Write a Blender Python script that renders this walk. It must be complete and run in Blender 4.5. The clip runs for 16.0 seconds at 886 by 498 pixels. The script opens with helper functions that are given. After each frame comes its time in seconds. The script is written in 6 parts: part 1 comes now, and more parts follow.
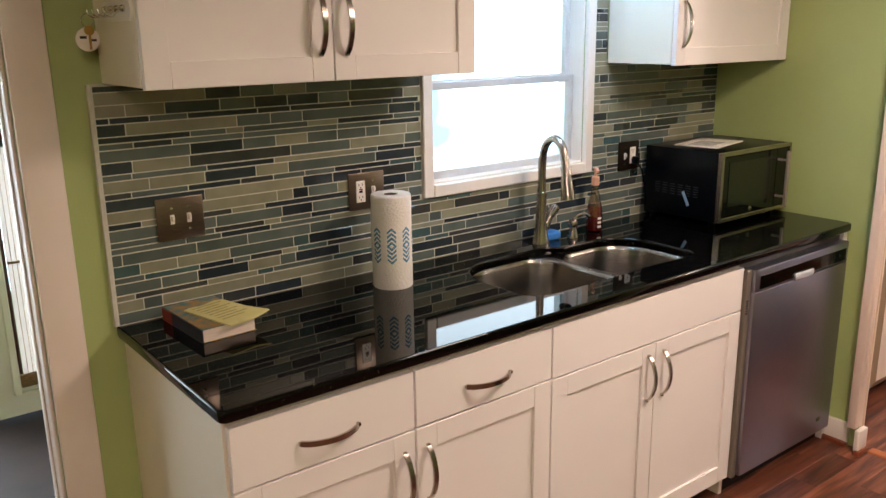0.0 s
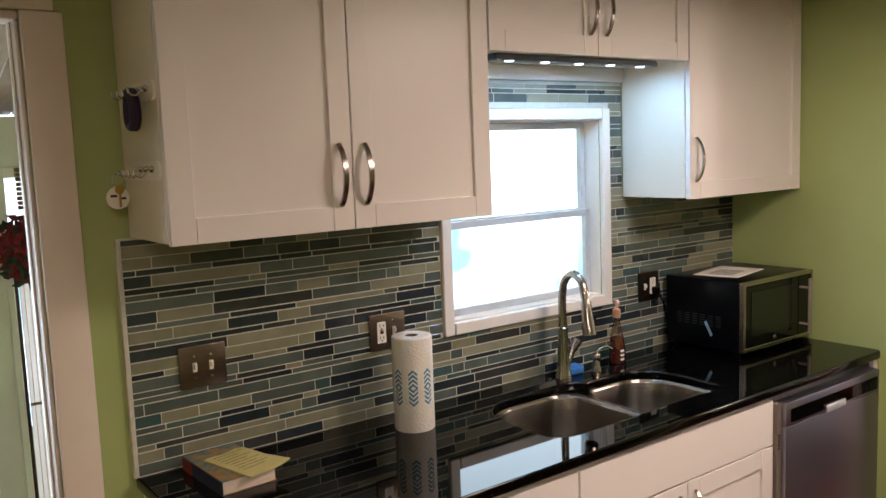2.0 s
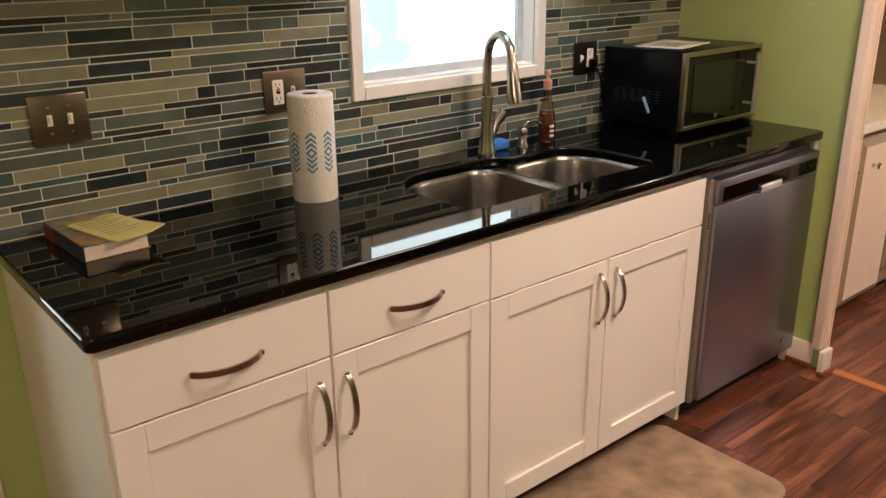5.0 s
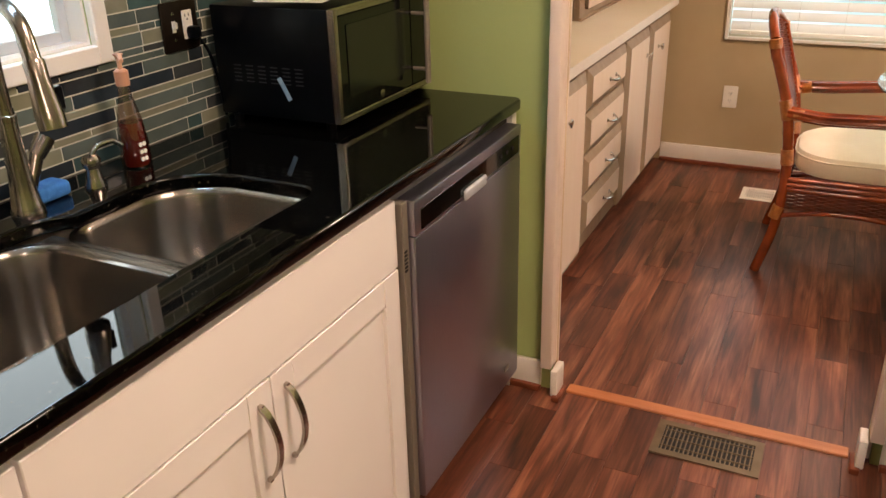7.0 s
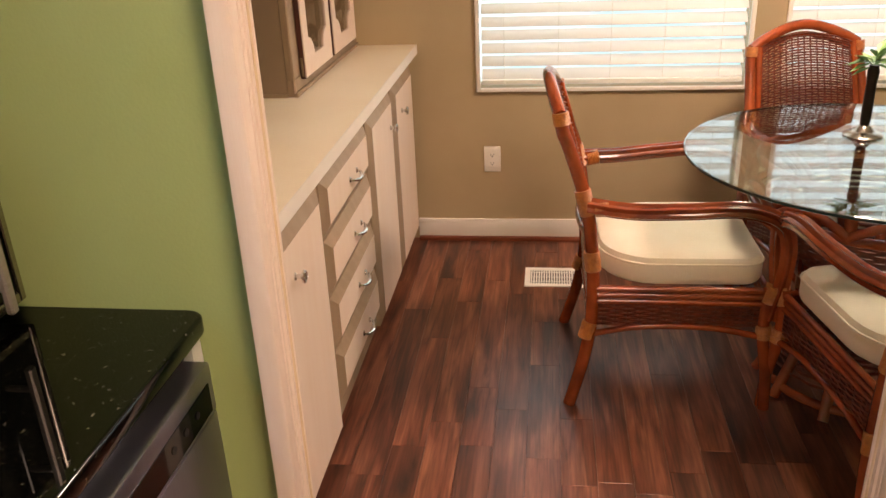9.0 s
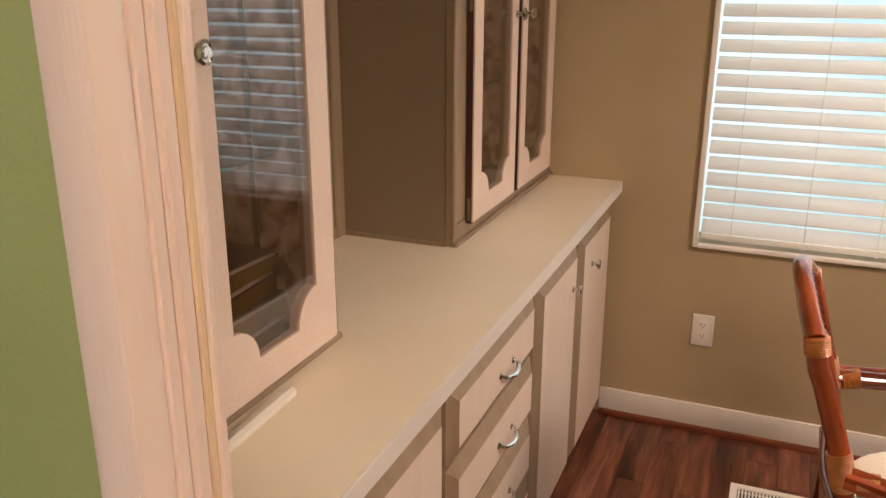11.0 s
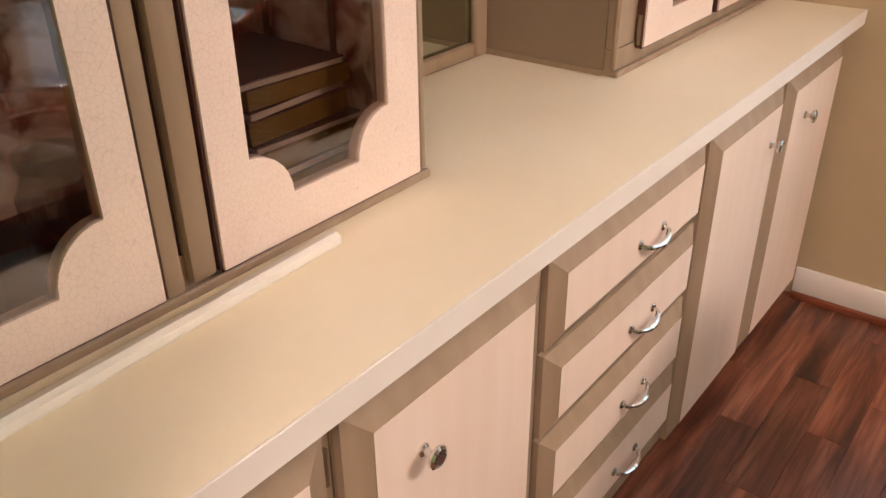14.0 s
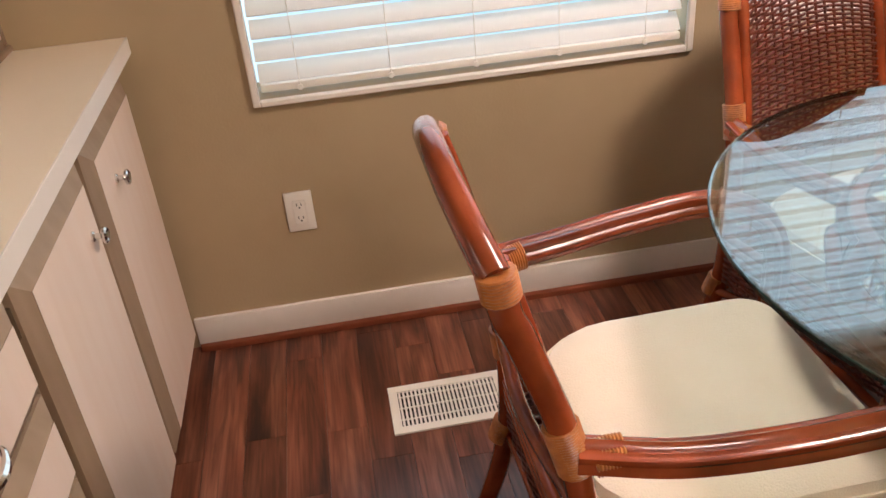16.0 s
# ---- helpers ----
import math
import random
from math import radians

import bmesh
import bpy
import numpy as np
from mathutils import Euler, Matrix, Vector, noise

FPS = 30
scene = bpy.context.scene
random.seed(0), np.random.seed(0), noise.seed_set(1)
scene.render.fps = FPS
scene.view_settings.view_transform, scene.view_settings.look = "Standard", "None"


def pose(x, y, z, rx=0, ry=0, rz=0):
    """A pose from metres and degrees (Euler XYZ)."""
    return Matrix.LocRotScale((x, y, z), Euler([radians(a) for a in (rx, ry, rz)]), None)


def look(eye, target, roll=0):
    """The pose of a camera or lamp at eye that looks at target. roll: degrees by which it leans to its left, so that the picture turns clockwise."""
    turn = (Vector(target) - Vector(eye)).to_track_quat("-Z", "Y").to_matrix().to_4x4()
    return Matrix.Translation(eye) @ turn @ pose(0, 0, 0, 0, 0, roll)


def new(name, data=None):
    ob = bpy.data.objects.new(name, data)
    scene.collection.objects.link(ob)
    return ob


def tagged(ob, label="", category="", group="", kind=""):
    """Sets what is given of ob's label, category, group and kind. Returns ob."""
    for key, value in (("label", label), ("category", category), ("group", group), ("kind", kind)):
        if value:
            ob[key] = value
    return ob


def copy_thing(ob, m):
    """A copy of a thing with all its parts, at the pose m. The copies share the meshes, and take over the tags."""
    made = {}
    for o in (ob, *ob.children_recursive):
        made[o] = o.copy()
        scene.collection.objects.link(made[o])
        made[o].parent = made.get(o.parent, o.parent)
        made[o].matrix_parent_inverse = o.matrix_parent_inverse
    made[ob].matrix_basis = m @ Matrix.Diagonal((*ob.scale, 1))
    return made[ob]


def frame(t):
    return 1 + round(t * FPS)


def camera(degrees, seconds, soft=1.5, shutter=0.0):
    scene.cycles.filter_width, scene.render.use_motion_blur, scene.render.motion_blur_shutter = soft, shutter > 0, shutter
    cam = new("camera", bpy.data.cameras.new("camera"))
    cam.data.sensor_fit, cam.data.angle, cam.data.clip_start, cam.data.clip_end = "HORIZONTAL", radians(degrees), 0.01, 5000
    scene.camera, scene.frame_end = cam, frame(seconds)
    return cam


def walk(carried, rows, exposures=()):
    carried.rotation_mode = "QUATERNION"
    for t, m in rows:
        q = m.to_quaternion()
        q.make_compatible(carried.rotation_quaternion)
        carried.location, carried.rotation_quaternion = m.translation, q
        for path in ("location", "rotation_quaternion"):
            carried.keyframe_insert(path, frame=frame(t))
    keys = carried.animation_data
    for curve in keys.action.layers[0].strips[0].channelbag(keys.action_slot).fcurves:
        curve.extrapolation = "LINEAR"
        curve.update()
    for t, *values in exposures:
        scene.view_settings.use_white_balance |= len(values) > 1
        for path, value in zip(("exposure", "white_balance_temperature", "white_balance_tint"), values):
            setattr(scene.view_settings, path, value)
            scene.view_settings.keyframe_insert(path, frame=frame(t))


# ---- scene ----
cam = camera(56.2, 16.0)
PATH = [
    (0, (-0.179, -0.11, 1.662), (1.004, 1.419, 1.152), -0.8),
    (0.5, (-0.189, -0.127, 1.694), (1.016, 1.426, 1.327), -1.3),
    (1, (-0.196, -0.119, 1.715), (1.012, 1.45, 1.43), -1.3),
    (1.5, (-0.187, -0.123, 1.734), (0.998, 1.473, 1.507), -1.8),
    (2, (-0.171, -0.112, 1.731), (1.007, 1.487, 1.499), -2.2),
    (2.5, (-0.161, -0.098, 1.71), (1.013, 1.493, 1.408), -2.0),
    (3, (-0.148, -0.081, 1.666), (1.008, 1.496, 1.246), -1.7),
    (3.2, (-0.15, -0.072, 1.656), (1.003, 1.496, 1.196), -1.7),
    (5.3, (0.156, 0.043, 1.521), (1.391, 1.428, 0.776), -0.5),
    (5.5, (0.232, 0.149, 1.509), (1.544, 1.433, 0.716), -0.6),
    (6, (0.401, 0.375, 1.503), (1.858, 1.457, 0.662), -1.6),
    (6.5, (0.592, 0.519, 1.504), (2.125, 1.484, 0.655), -2.9),
    (7, (0.891, 0.613, 1.478), (2.528, 1.415, 0.655), -1.5),
    (7.5, (1.172, 0.748, 1.467), (2.908, 1.283, 0.631), -1.9),
    (8, (1.42, 0.863, 1.486), (3.204, 1.178, 0.638), -3.4),
    (8.2, (1.529, 0.868, 1.479), (3.323, 1.141, 0.638), -3.6),
    (10.3, (2.482, 0.909, 1.519), (4.318, 1.292, 0.824), -1.4),
    (10.5, (2.541, 0.907, 1.51), (4.362, 1.412, 0.856), -1.1),
    (11, (2.637, 0.958, 1.521), (4.398, 1.677, 0.905), 0.1),
    (11.5, (2.743, 1.008, 1.536), (4.4, 1.981, 0.979), -0.0),
    (12, (2.852, 0.967, 1.556), (4.323, 2.222, 1.046), -0.4),
    (12.5, (2.923, 0.942, 1.547), (4.258, 2.34, 1.034), -1.2),
    (13, (2.949, 0.967, 1.488), (4.209, 2.355, 0.793), -0.9),
    (13.5, (2.958, 0.977, 1.43), (4.2, 2.26, 0.53), -0.2),
    (14, (3.013, 0.958, 1.383), (4.389, 2.041, 0.417), -0.7),
    (14.5, (3.113, 0.969, 1.37), (4.722, 1.654, 0.401), -2.0),
    (15, (3.234, 1.025, 1.368), (4.967, 1.23, 0.392), -3.2),
    (15.5, (3.334, 1.04, 1.385), (5.066, 0.981, 0.386), -3.7),
    (16, (3.463, 0.99, 1.379), (5.164, 0.79, 0.346), -5.2),
]
walk(cam, [(t, look(eye, target, roll)) for t, eye, target, roll in PATH],
     exposures=[(0.0, 0.09, 6500, 10), (0.7, -0.06, 6450, 10), (1.3, -0.15, 6350, 10), (2.4, -0.20, 6350, 10), (3.0, -0.29, 6500, 10), (3.2, -0.28, 6550, 10), (5.3, 0.02, 7250, 11), (7.0, 0.05, 7350, 11), (8.2, 0.20, 7400, 11),
                (10.3, -0.18, 7000, 11), (11.0, -0.24, 6850, 11), (11.5, -0.18, 6800, 11), (12.3, 0.15, 6500, 11), (13.3, 0.36, 6300, 11), (14.0, 0.29, 6300, 11), (14.8, 0.06, 6350, 11), (16.0, -0.06, 6200, 11)])

# ---- world and light ----
world = bpy.data.worlds.new("sky")
scene.world = world
world.use_nodes = True
wn, wl = world.node_tree.nodes, world.node_tree.links
sky = wn.new("ShaderNodeTexSky")
sky.sky_type, sky.sun_disc = "NISHITA", False
sky.sun_elevation, sky.sun_rotation = radians(38), radians(200)
wl.new(sky.outputs[0], wn["Background"].inputs[0])
wn["Background"].inputs[1].default_value = 0.12


def lamp(name, kind, energy, color, m, **kw):
    data = bpy.data.lights.new(name, kind)
    data.energy, data.color = energy, color
    if kind == "SUN":
        data.angle = radians(kw["angle"])
    if kind == "AREA":
        data.shape, data.size, data.size_y = "RECTANGLE", kw["size"][0], kw["size"][1]
    if kind == "POINT":
        data.shadow_soft_size = kw["radius"]
    ob = new(name, data)
    ob.matrix_world = m
    return ob


lamp("sun_light", "SUN", 2.5, (1.0, 0.95, 0.88), look((0, -6, 6), (1.5, -1, 0)), angle=0.6)
KITCHEN_LAMP = (1.95, 0.45, 2.34)
KITCHEN_LAMP_2 = (-0.5, -0.7, 2.34)
DINING_LAMP = (4.33, -0.05, 2.02)
WARM = (1.0, 0.77, 0.66)
WARM_2 = (1.0, 0.80, 0.70)
lamp("kitchen_ceiling_glow", "AREA", 34, WARM, look((1.95, 0.45, 2.26), (1.95, 0.45, 0)), size=(0.5, 0.5))
# unseen second source, added as warm fill for the kitchen
lamp("kitchen_back_glow", "AREA", 40, WARM, look((-0.5, -0.7, 2.26), (-0.5, -0.7, 0)), size=(0.5, 0.5))
# two added lamps fill the dining room: one all round, one downwards
lamp("dining_bulb", "POINT", 30, WARM_2, pose(4.33, -0.05, 1.93), radius=0.07)
lamp("dining_glow", "AREA", 22, WARM_2, look((4.33, -0.05, 1.96), (4.33, -0.05, 0)), size=(0.36, 0.36))
for ya, yb in ((0.09, 1.181), (-1.14, -0.04), (-2.95, -1.70), (-4.40, -3.12)):
    lamp("blind_daylight", "AREA", 3, (0.70, 0.87, 1.0), look((5.41 + 0.085, (ya + yb) / 2, 1.325), (3, (ya + yb) / 2, 1.325)), size=(yb - ya - 0.02, 1.22))
for xa, xb in ((-1.5, -0.45), (-0.35, 0.30), (0.40, 1.2)):
    lamp("sunroom_daylight", "AREA", 12, (0.90, 0.95, 1.0), look(((xa + xb) / 2, 3.80 + 0.06, 0.92), ((xa + xb) / 2, 0, 0.92)), size=(xb - xa - 0.08, 1.5))

# ---- materials ----


def srgb(h):
    v = [int(h[i:i + 2], 16) / 255 for i in (0, 2, 4)]
    return tuple(c / 12.92 if c < 0.04045 else ((c + 0.055) / 1.055) ** 2.4 for c in v) + (1.0,)


def material(name, c1, c2=None, rough=0.5, metal=0.0, scale=8.0, stretch=(1, 1, 1), bump=0.0, bscale=120.0, spread=0.0, coat=0.0, detail=4.0,
             rvar=0.0, island=False):
    """Two colours mixed by noise, fine relief, and a random shift from object to object or island to island."""
    m = bpy.data.materials.new(name)
    m.use_nodes = True
    n, l = m.node_tree.nodes, m.node_tree.links
    b = n["Principled BSDF"]
    b.inputs["Roughness"].default_value, b.inputs["Metallic"].default_value = rough, metal
    b.inputs["Coat Weight"].default_value = coat
    b.inputs["Coat Roughness"].default_value = 0.08
    tc, mp = n.new("ShaderNodeTexCoord"), n.new("ShaderNodeMapping")
    l.new(tc.outputs["Object"], mp.inputs[0])
    mp.inputs["Scale"].default_value = stretch
    nz = n.new("ShaderNodeTexNoise")
    nz.inputs["Scale"].default_value, nz.inputs["Detail"].default_value = scale, detail
    l.new(mp.outputs[0], nz.inputs["Vector"])
    ramp = n.new("ShaderNodeValToRGB")
    ramp.color_ramp.elements[0].position, ramp.color_ramp.elements[1].position = 0.32, 0.68
    ramp.color_ramp.elements[0].color = c1
    ramp.color_ramp.elements[1].color = c2 or tuple(min(1, v * 1.12) for v in c1[:3]) + (1,)
    l.new(nz.outputs[0], ramp.inputs[0])
    out = ramp.outputs[0]
    if spread:
        info = n.new("ShaderNodeNewGeometry" if island else "ShaderNodeObjectInfo")
        hs = n.new("ShaderNodeHueSaturation")
        ma = n.new("ShaderNodeMapRange")
        ma.inputs[3].default_value, ma.inputs[4].default_value = 1 - spread, 1 + spread
        l.new(info.outputs["Random Per Island" if island else "Random"], ma.inputs[0])
        l.new(ma.outputs[0], hs.inputs["Value"])
        l.new(out, hs.inputs["Color"])
        out = hs.outputs[0]
        # each piece shows another stretch of the pattern
        ad = n.new("ShaderNodeVectorMath")
        ad.operation = "SCALE"
        ad.inputs["Scale"].default_value = 37.0
        cb = n.new("ShaderNodeCombineXYZ")
        for i in range(3):
            l.new(info.outputs["Random Per Island" if island else "Random"], cb.inputs[i])
        l.new(cb.outputs[0], ad.inputs[0])
        l.new(ad.outputs[0], mp.inputs["Location"])
    l.new(out, b.inputs["Base Color"])
    if rvar:
        mr = n.new("ShaderNodeMapRange")
        mr.inputs[3].default_value, mr.inputs[4].default_value = max(0.02, rough - rvar), rough + rvar
        l.new(nz.outputs[0], mr.inputs[0])
        l.new(mr.outputs[0], b.inputs["Roughness"])
    if bump:
        nb = n.new("ShaderNodeTexNoise")
        nb.inputs["Scale"].default_value, nb.inputs["Detail"].default_value = bscale, 3
        l.new(mp.outputs[0], nb.inputs["Vector"])
        bp = n.new("ShaderNodeBump")
        bp.inputs["Strength"].default_value, bp.inputs["Distance"].default_value = bump, 0.004
        l.new(nb.outputs[0], bp.inputs["Height"])
        l.new(bp.outputs[0], b.inputs["Normal"])
    return m


def glow(name, color, strength):
    m = bpy.data.materials.new(name)
    m.use_nodes = True
    b = m.node_tree.nodes["Principled BSDF"]
    b.inputs["Base Color"].default_value = color
    b.inputs["Emission Color"].default_value, b.inputs["Emission Strength"].default_value = color, strength
    return m


def glass(name, tint, gloss=1.5, rough=0.0):
    """Thin clear or tinted sheet: lets light through, reflects by its gloss."""
    m = bpy.data.materials.new(name)
    m.use_nodes = True
    n, l = m.node_tree.nodes, m.node_tree.links
    n.remove(n["Principled BSDF"])
    tr, gl, mx, fc, pw, ml = (n.new("ShaderNode" + k) for k in ("BsdfTransparent", "BsdfGlossy", "MixShader", "LayerWeight", "Math", "MapRange"))
    tr.inputs[0].default_value = tint
    gl.inputs["Roughness"].default_value = rough
    f0 = ((gloss - 1) / (gloss + 1)) ** 2
    pw.operation = "POWER"
    pw.inputs[1].default_value = 4.5
    fc.inputs["Blend"].default_value = 0.5
    ml.inputs[3].default_value, ml.inputs[4].default_value = f0, 1.0
    l.new(fc.outputs["Facing"], pw.inputs[0])
    l.new(pw.outputs[0], ml.inputs[0])
    l.new(ml.outputs[0], mx.inputs[0])
    l.new(tr.outputs[0], mx.inputs[1])
    l.new(gl.outputs[0], mx.inputs[2])
    l.new(mx.outputs[0], n["Material Output"].inputs[0])
    return m


GREEN = material("green_wall_paint", srgb("A3B173"), srgb("A9B779"), 0.55, scale=3, bump=0.12, bscale=180)
TAN = material("tan_wall_paint", srgb("AF9977"), srgb("B6A180"), 0.6, scale=3, bump=0.15, bscale=160)
CEIL = material("ceiling_paint", srgb("E8E2D6"), srgb("EEE8DD"), 0.8, scale=4, bump=0.2, bscale=90)
WHITE_TRIM = material("white_trim_paint", srgb("EBE3D8"), srgb("F1EAE0"), 0.4, scale=5, bump=0.08, bscale=90)
PICKLED = material("pickled_oak_trim", srgb("E8D2C1"), srgb("ECD9CA"), 0.5, scale=5, stretch=(9, 9, 0.7), bump=0.15, bscale=60)
CAB = material("white_cabinet_lacquer", srgb("EBE5E2"), srgb("EFEAE7"), 0.35, scale=2.5, bump=0.03, bscale=60, rvar=0.05)
CAB_SIDE = material("cabinet_side_laminate", srgb("E8DDC9"), srgb("ECE2D0"), 0.42, scale=3, bump=0.03)
GRANITE = material("black_granite", srgb("020202"), srgb("0A0A09"), 0.03, scale=140, detail=5)
NICKEL = material("brushed_nickel", srgb("A69D94"), srgb("B4ACA3"), 0.22, 1.0, scale=40, stretch=(1, 1, 12), bump=0.01)
# pale bluish colour carries the window's reflection on the dishwasher grip
GRIP = material("grip_with_sheen", srgb("C9CED6"), srgb("D4D8DE"), 0.25, 0.35, scale=20)
SATIN = material("satin_metal", srgb("A89C92"), srgb("B5AAA0"), 0.40, 0.6, scale=40, stretch=(1, 1, 12))
DARK_PLATE = material("dark_bronze_plate", srgb("2A211B"), srgb("352A22"), 0.35, 0.7, scale=30)
CHROME = material("chrome", srgb("D6D3CE"), srgb("DEDBD6"), 0.1, 1.0, scale=20)
STEEL = material("brushed_stainless", srgb("A09EAF"), srgb("A7A5B5"), 0.36, 1.0, scale=30, stretch=(14, 14, 0.5), bump=0.006, bscale=40, rvar=0.05)
SINK = material("sink_stainless", srgb("9A948D"), srgb("A39D96"), 0.24, 1.0, scale=30, stretch=(0.6, 0.6, 14), rvar=0.03)
SINK.node_tree.nodes["Principled BSDF"].inputs["Anisotropic"].default_value = 0.75
SINK.node_tree.nodes["Principled BSDF"].inputs["Anisotropic Rotation"].default_value = 0.25
BLACK = material("black_plastic", srgb("030508"), srgb("07090D"), 0.28, scale=30, bump=0.05, bscale=400)
BLACK_GLASS = material("black_oven_glass", srgb("040504"), srgb("070907"), 0.07, scale=8)
BLACK_GLASS.node_tree.nodes["Principled BSDF"].inputs["Specular IOR Level"].default_value = 0.3
# near-black: shade of gaps and recesses as colour; also ink and buttons
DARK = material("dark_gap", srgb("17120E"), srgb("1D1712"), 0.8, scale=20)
PAPER = material("paper", srgb("EFEAE0"), srgb("F5F1E8"), 0.8, scale=15, bump=0.2, bscale=90)
TOWEL = material("paper_towel", srgb("EDE8E0"), srgb("F4F0E9"), 0.95, scale=25, bump=0.6, bscale=140)
BLUE_PRINT = material("blue_towel_print", srgb("4F86A6"), srgb("6294B2"), 0.9, scale=40)
YELLOW_PAPER = material("yellow_note_paper", srgb("D9D08A"), srgb("E3DB9B"), 0.8, scale=12)
INK = material("grey_ink", srgb("8A8452"), srgb("938D5B"), 0.8)
BOOK_RED = material("red_book_spine", srgb("7E2A1C"), srgb("8E3426"), 0.5, scale=14)
BOOK_BLUE = material("dark_blue_cover", srgb("1E2433"), srgb("2A3146"), 0.45, scale=14)
BOOK_TEAL = material("patterned_teal_cover", srgb("2E7C86"), srgb("B9842F"), 0.45, scale=38, detail=2)
PAGES = material("book_pages", srgb("E3D3C5"), srgb("D5C3B4"), 0.85, scale=4, stretch=(1, 1, 180))
PLATE = material("brushed_plate_metal", srgb("77695D"), srgb("85776A"), 0.30, 0.9, scale=30, stretch=(1, 1, 14), bump=0.02)
WHITE_PLASTIC = material("white_plastic", srgb("EDE6DA"), srgb("F3EDE3"), 0.35, scale=8)
RUBBER_BLUE = material("blue_sponge", srgb("2A6FC0"), srgb("3B83D3"), 0.9, scale=60, bump=0.6, bscale=300)
RED_SOAP = material("red_liquid_soap", srgb("661A14"), srgb("7A231B"), 0.15, scale=10, coat=0.6)
CLEAR = glass("clear_glass", (0.97, 0.98, 0.97, 1), 1.5)
JAR_GLASS = glass("thick_jar_glass", (0.80, 0.82, 0.80, 1), 2.6)
BOTTLE_GLASS = glass("bottle_glass", (0.74, 0.62, 0.57, 1), 2.1)
PINK_PUMP = material("pink_pump_plastic", srgb("D09A7E"), srgb("D8A68C"), 0.4, scale=10)
PURPLE = material("purple_elastic", srgb("1F0D28"), srgb("2C1436"), 0.7, scale=60, bump=0.3)
BRASS = material("brass", srgb("B08A4A"), srgb("BE9858"), 0.3, 1.0, scale=30)


def laminate(name, island):
    """Printed cherry planks: broad smoky figure, fine grain, each plank another tone and stretch of the print."""
    m = bpy.data.materials.new(name)
    m.use_nodes = True
    n, l = m.node_tree.nodes, m.node_tree.links
    b = n["Principled BSDF"]
    info = n.new("ShaderNodeNewGeometry" if island else "ShaderNodeObjectInfo")
    rnd = info.outputs["Random Per Island" if island else "Random"]
    tc, cb, ad, sc = n.new("ShaderNodeTexCoord"), n.new("ShaderNodeCombineXYZ"), n.new("ShaderNodeVectorMath"), n.new("ShaderNodeVectorMath")
    for i in range(3):
        l.new(rnd, cb.inputs[i])
    sc.operation = "SCALE"
    sc.inputs["Scale"].default_value = 41.0
    l.new(cb.outputs[0], sc.inputs[0])
    l.new(tc.outputs["Object"], ad.inputs[0])
    l.new(sc.outputs[0], ad.inputs[1])

    def noise(stretch, scale, detail, dist=0.0):
        mp, nz = n.new("ShaderNodeMapping"), n.new("ShaderNodeTexNoise")
        mp.inputs["Scale"].default_value = stretch
        nz.inputs["Scale"].default_value, nz.inputs["Detail"].default_value, nz.inputs["Distortion"].default_value = scale, detail, dist
        l.new(ad.outputs[0], mp.inputs[0])
        l.new(mp.outputs[0], nz.inputs["Vector"])
        return nz.outputs[0]

    def ramp(src, *stops):
        r = n.new("ShaderNodeValToRGB")
        r.color_ramp.elements[0].position, r.color_ramp.elements[0].color = stops[0]
        r.color_ramp.elements[1].position, r.color_ramp.elements[1].color = stops[-1]
        for p, c in stops[1:-1]:
            r.color_ramp.elements.new(p).color = c
        l.new(src, r.inputs[0])
        return r.outputs[0]
    broad = ramp(noise((1.0, 7.5, 7.5), 2.4, 6.0, 0.5), (0.30, srgb("3A211A")), (0.46, srgb("6A3B2B")), (0.58, srgb("82503D")), (0.72, srgb("9A6650")))
    figure = ramp(noise((1.5, 21, 21), 2.6, 5.0, 0.9), (0.36, (0.42, 0.38, 0.36, 1)), (0.50, (0.95, 0.93, 0.92, 1)), (0.66, (1.12, 1.10, 1.08, 1)))
    fine = ramp(noise((1.2, 40, 40), 4.0, 5.0), (0.35, (0.70, 0.68, 0.66, 1)), (0.62, (1.06, 1.05, 1.04, 1)))
    mx = n.new("ShaderNodeMix")
    mx.data_type, mx.blend_type = "RGBA", "MULTIPLY"
    mx.inputs[0].default_value = 0.85
    m2 = n.new("ShaderNodeMix")
    m2.data_type, m2.blend_type = "RGBA", "MULTIPLY"
    m2.inputs[0].default_value = 0.65
    l.new(broad, m2.inputs[6])
    l.new(figure, m2.inputs[7])
    l.new(m2.outputs[2], mx.inputs[6])
    l.new(fine, mx.inputs[7])
    hs, mr = n.new("ShaderNodeHueSaturation"), n.new("ShaderNodeMapRange")
    mr.inputs[3].default_value, mr.inputs[4].default_value = 0.68, 1.42
    l.new(rnd, mr.inputs[0])
    l.new(mr.outputs[0], hs.inputs["Value"])
    l.new(mx.outputs[2], hs.inputs["Color"])
    l.new(hs.outputs[0], b.inputs["Base Color"])
    rr = n.new("ShaderNodeMapRange")
    rr.inputs[3].default_value, rr.inputs[4].default_value = 0.24, 0.40
    l.new(noise((1, 3, 3), 3.0, 3.0), rr.inputs[0])
    l.new(rr.outputs[0], b.inputs["Roughness"])
    bp = n.new("ShaderNodeBump")
    bp.inputs["Strength"].default_value, bp.inputs["Distance"].default_value = 0.10, 0.002
    l.new(noise((1, 25, 25), 9.0, 3.0), bp.inputs["Height"])
    l.new(bp.outputs[0], b.inputs["Normal"])
    return m


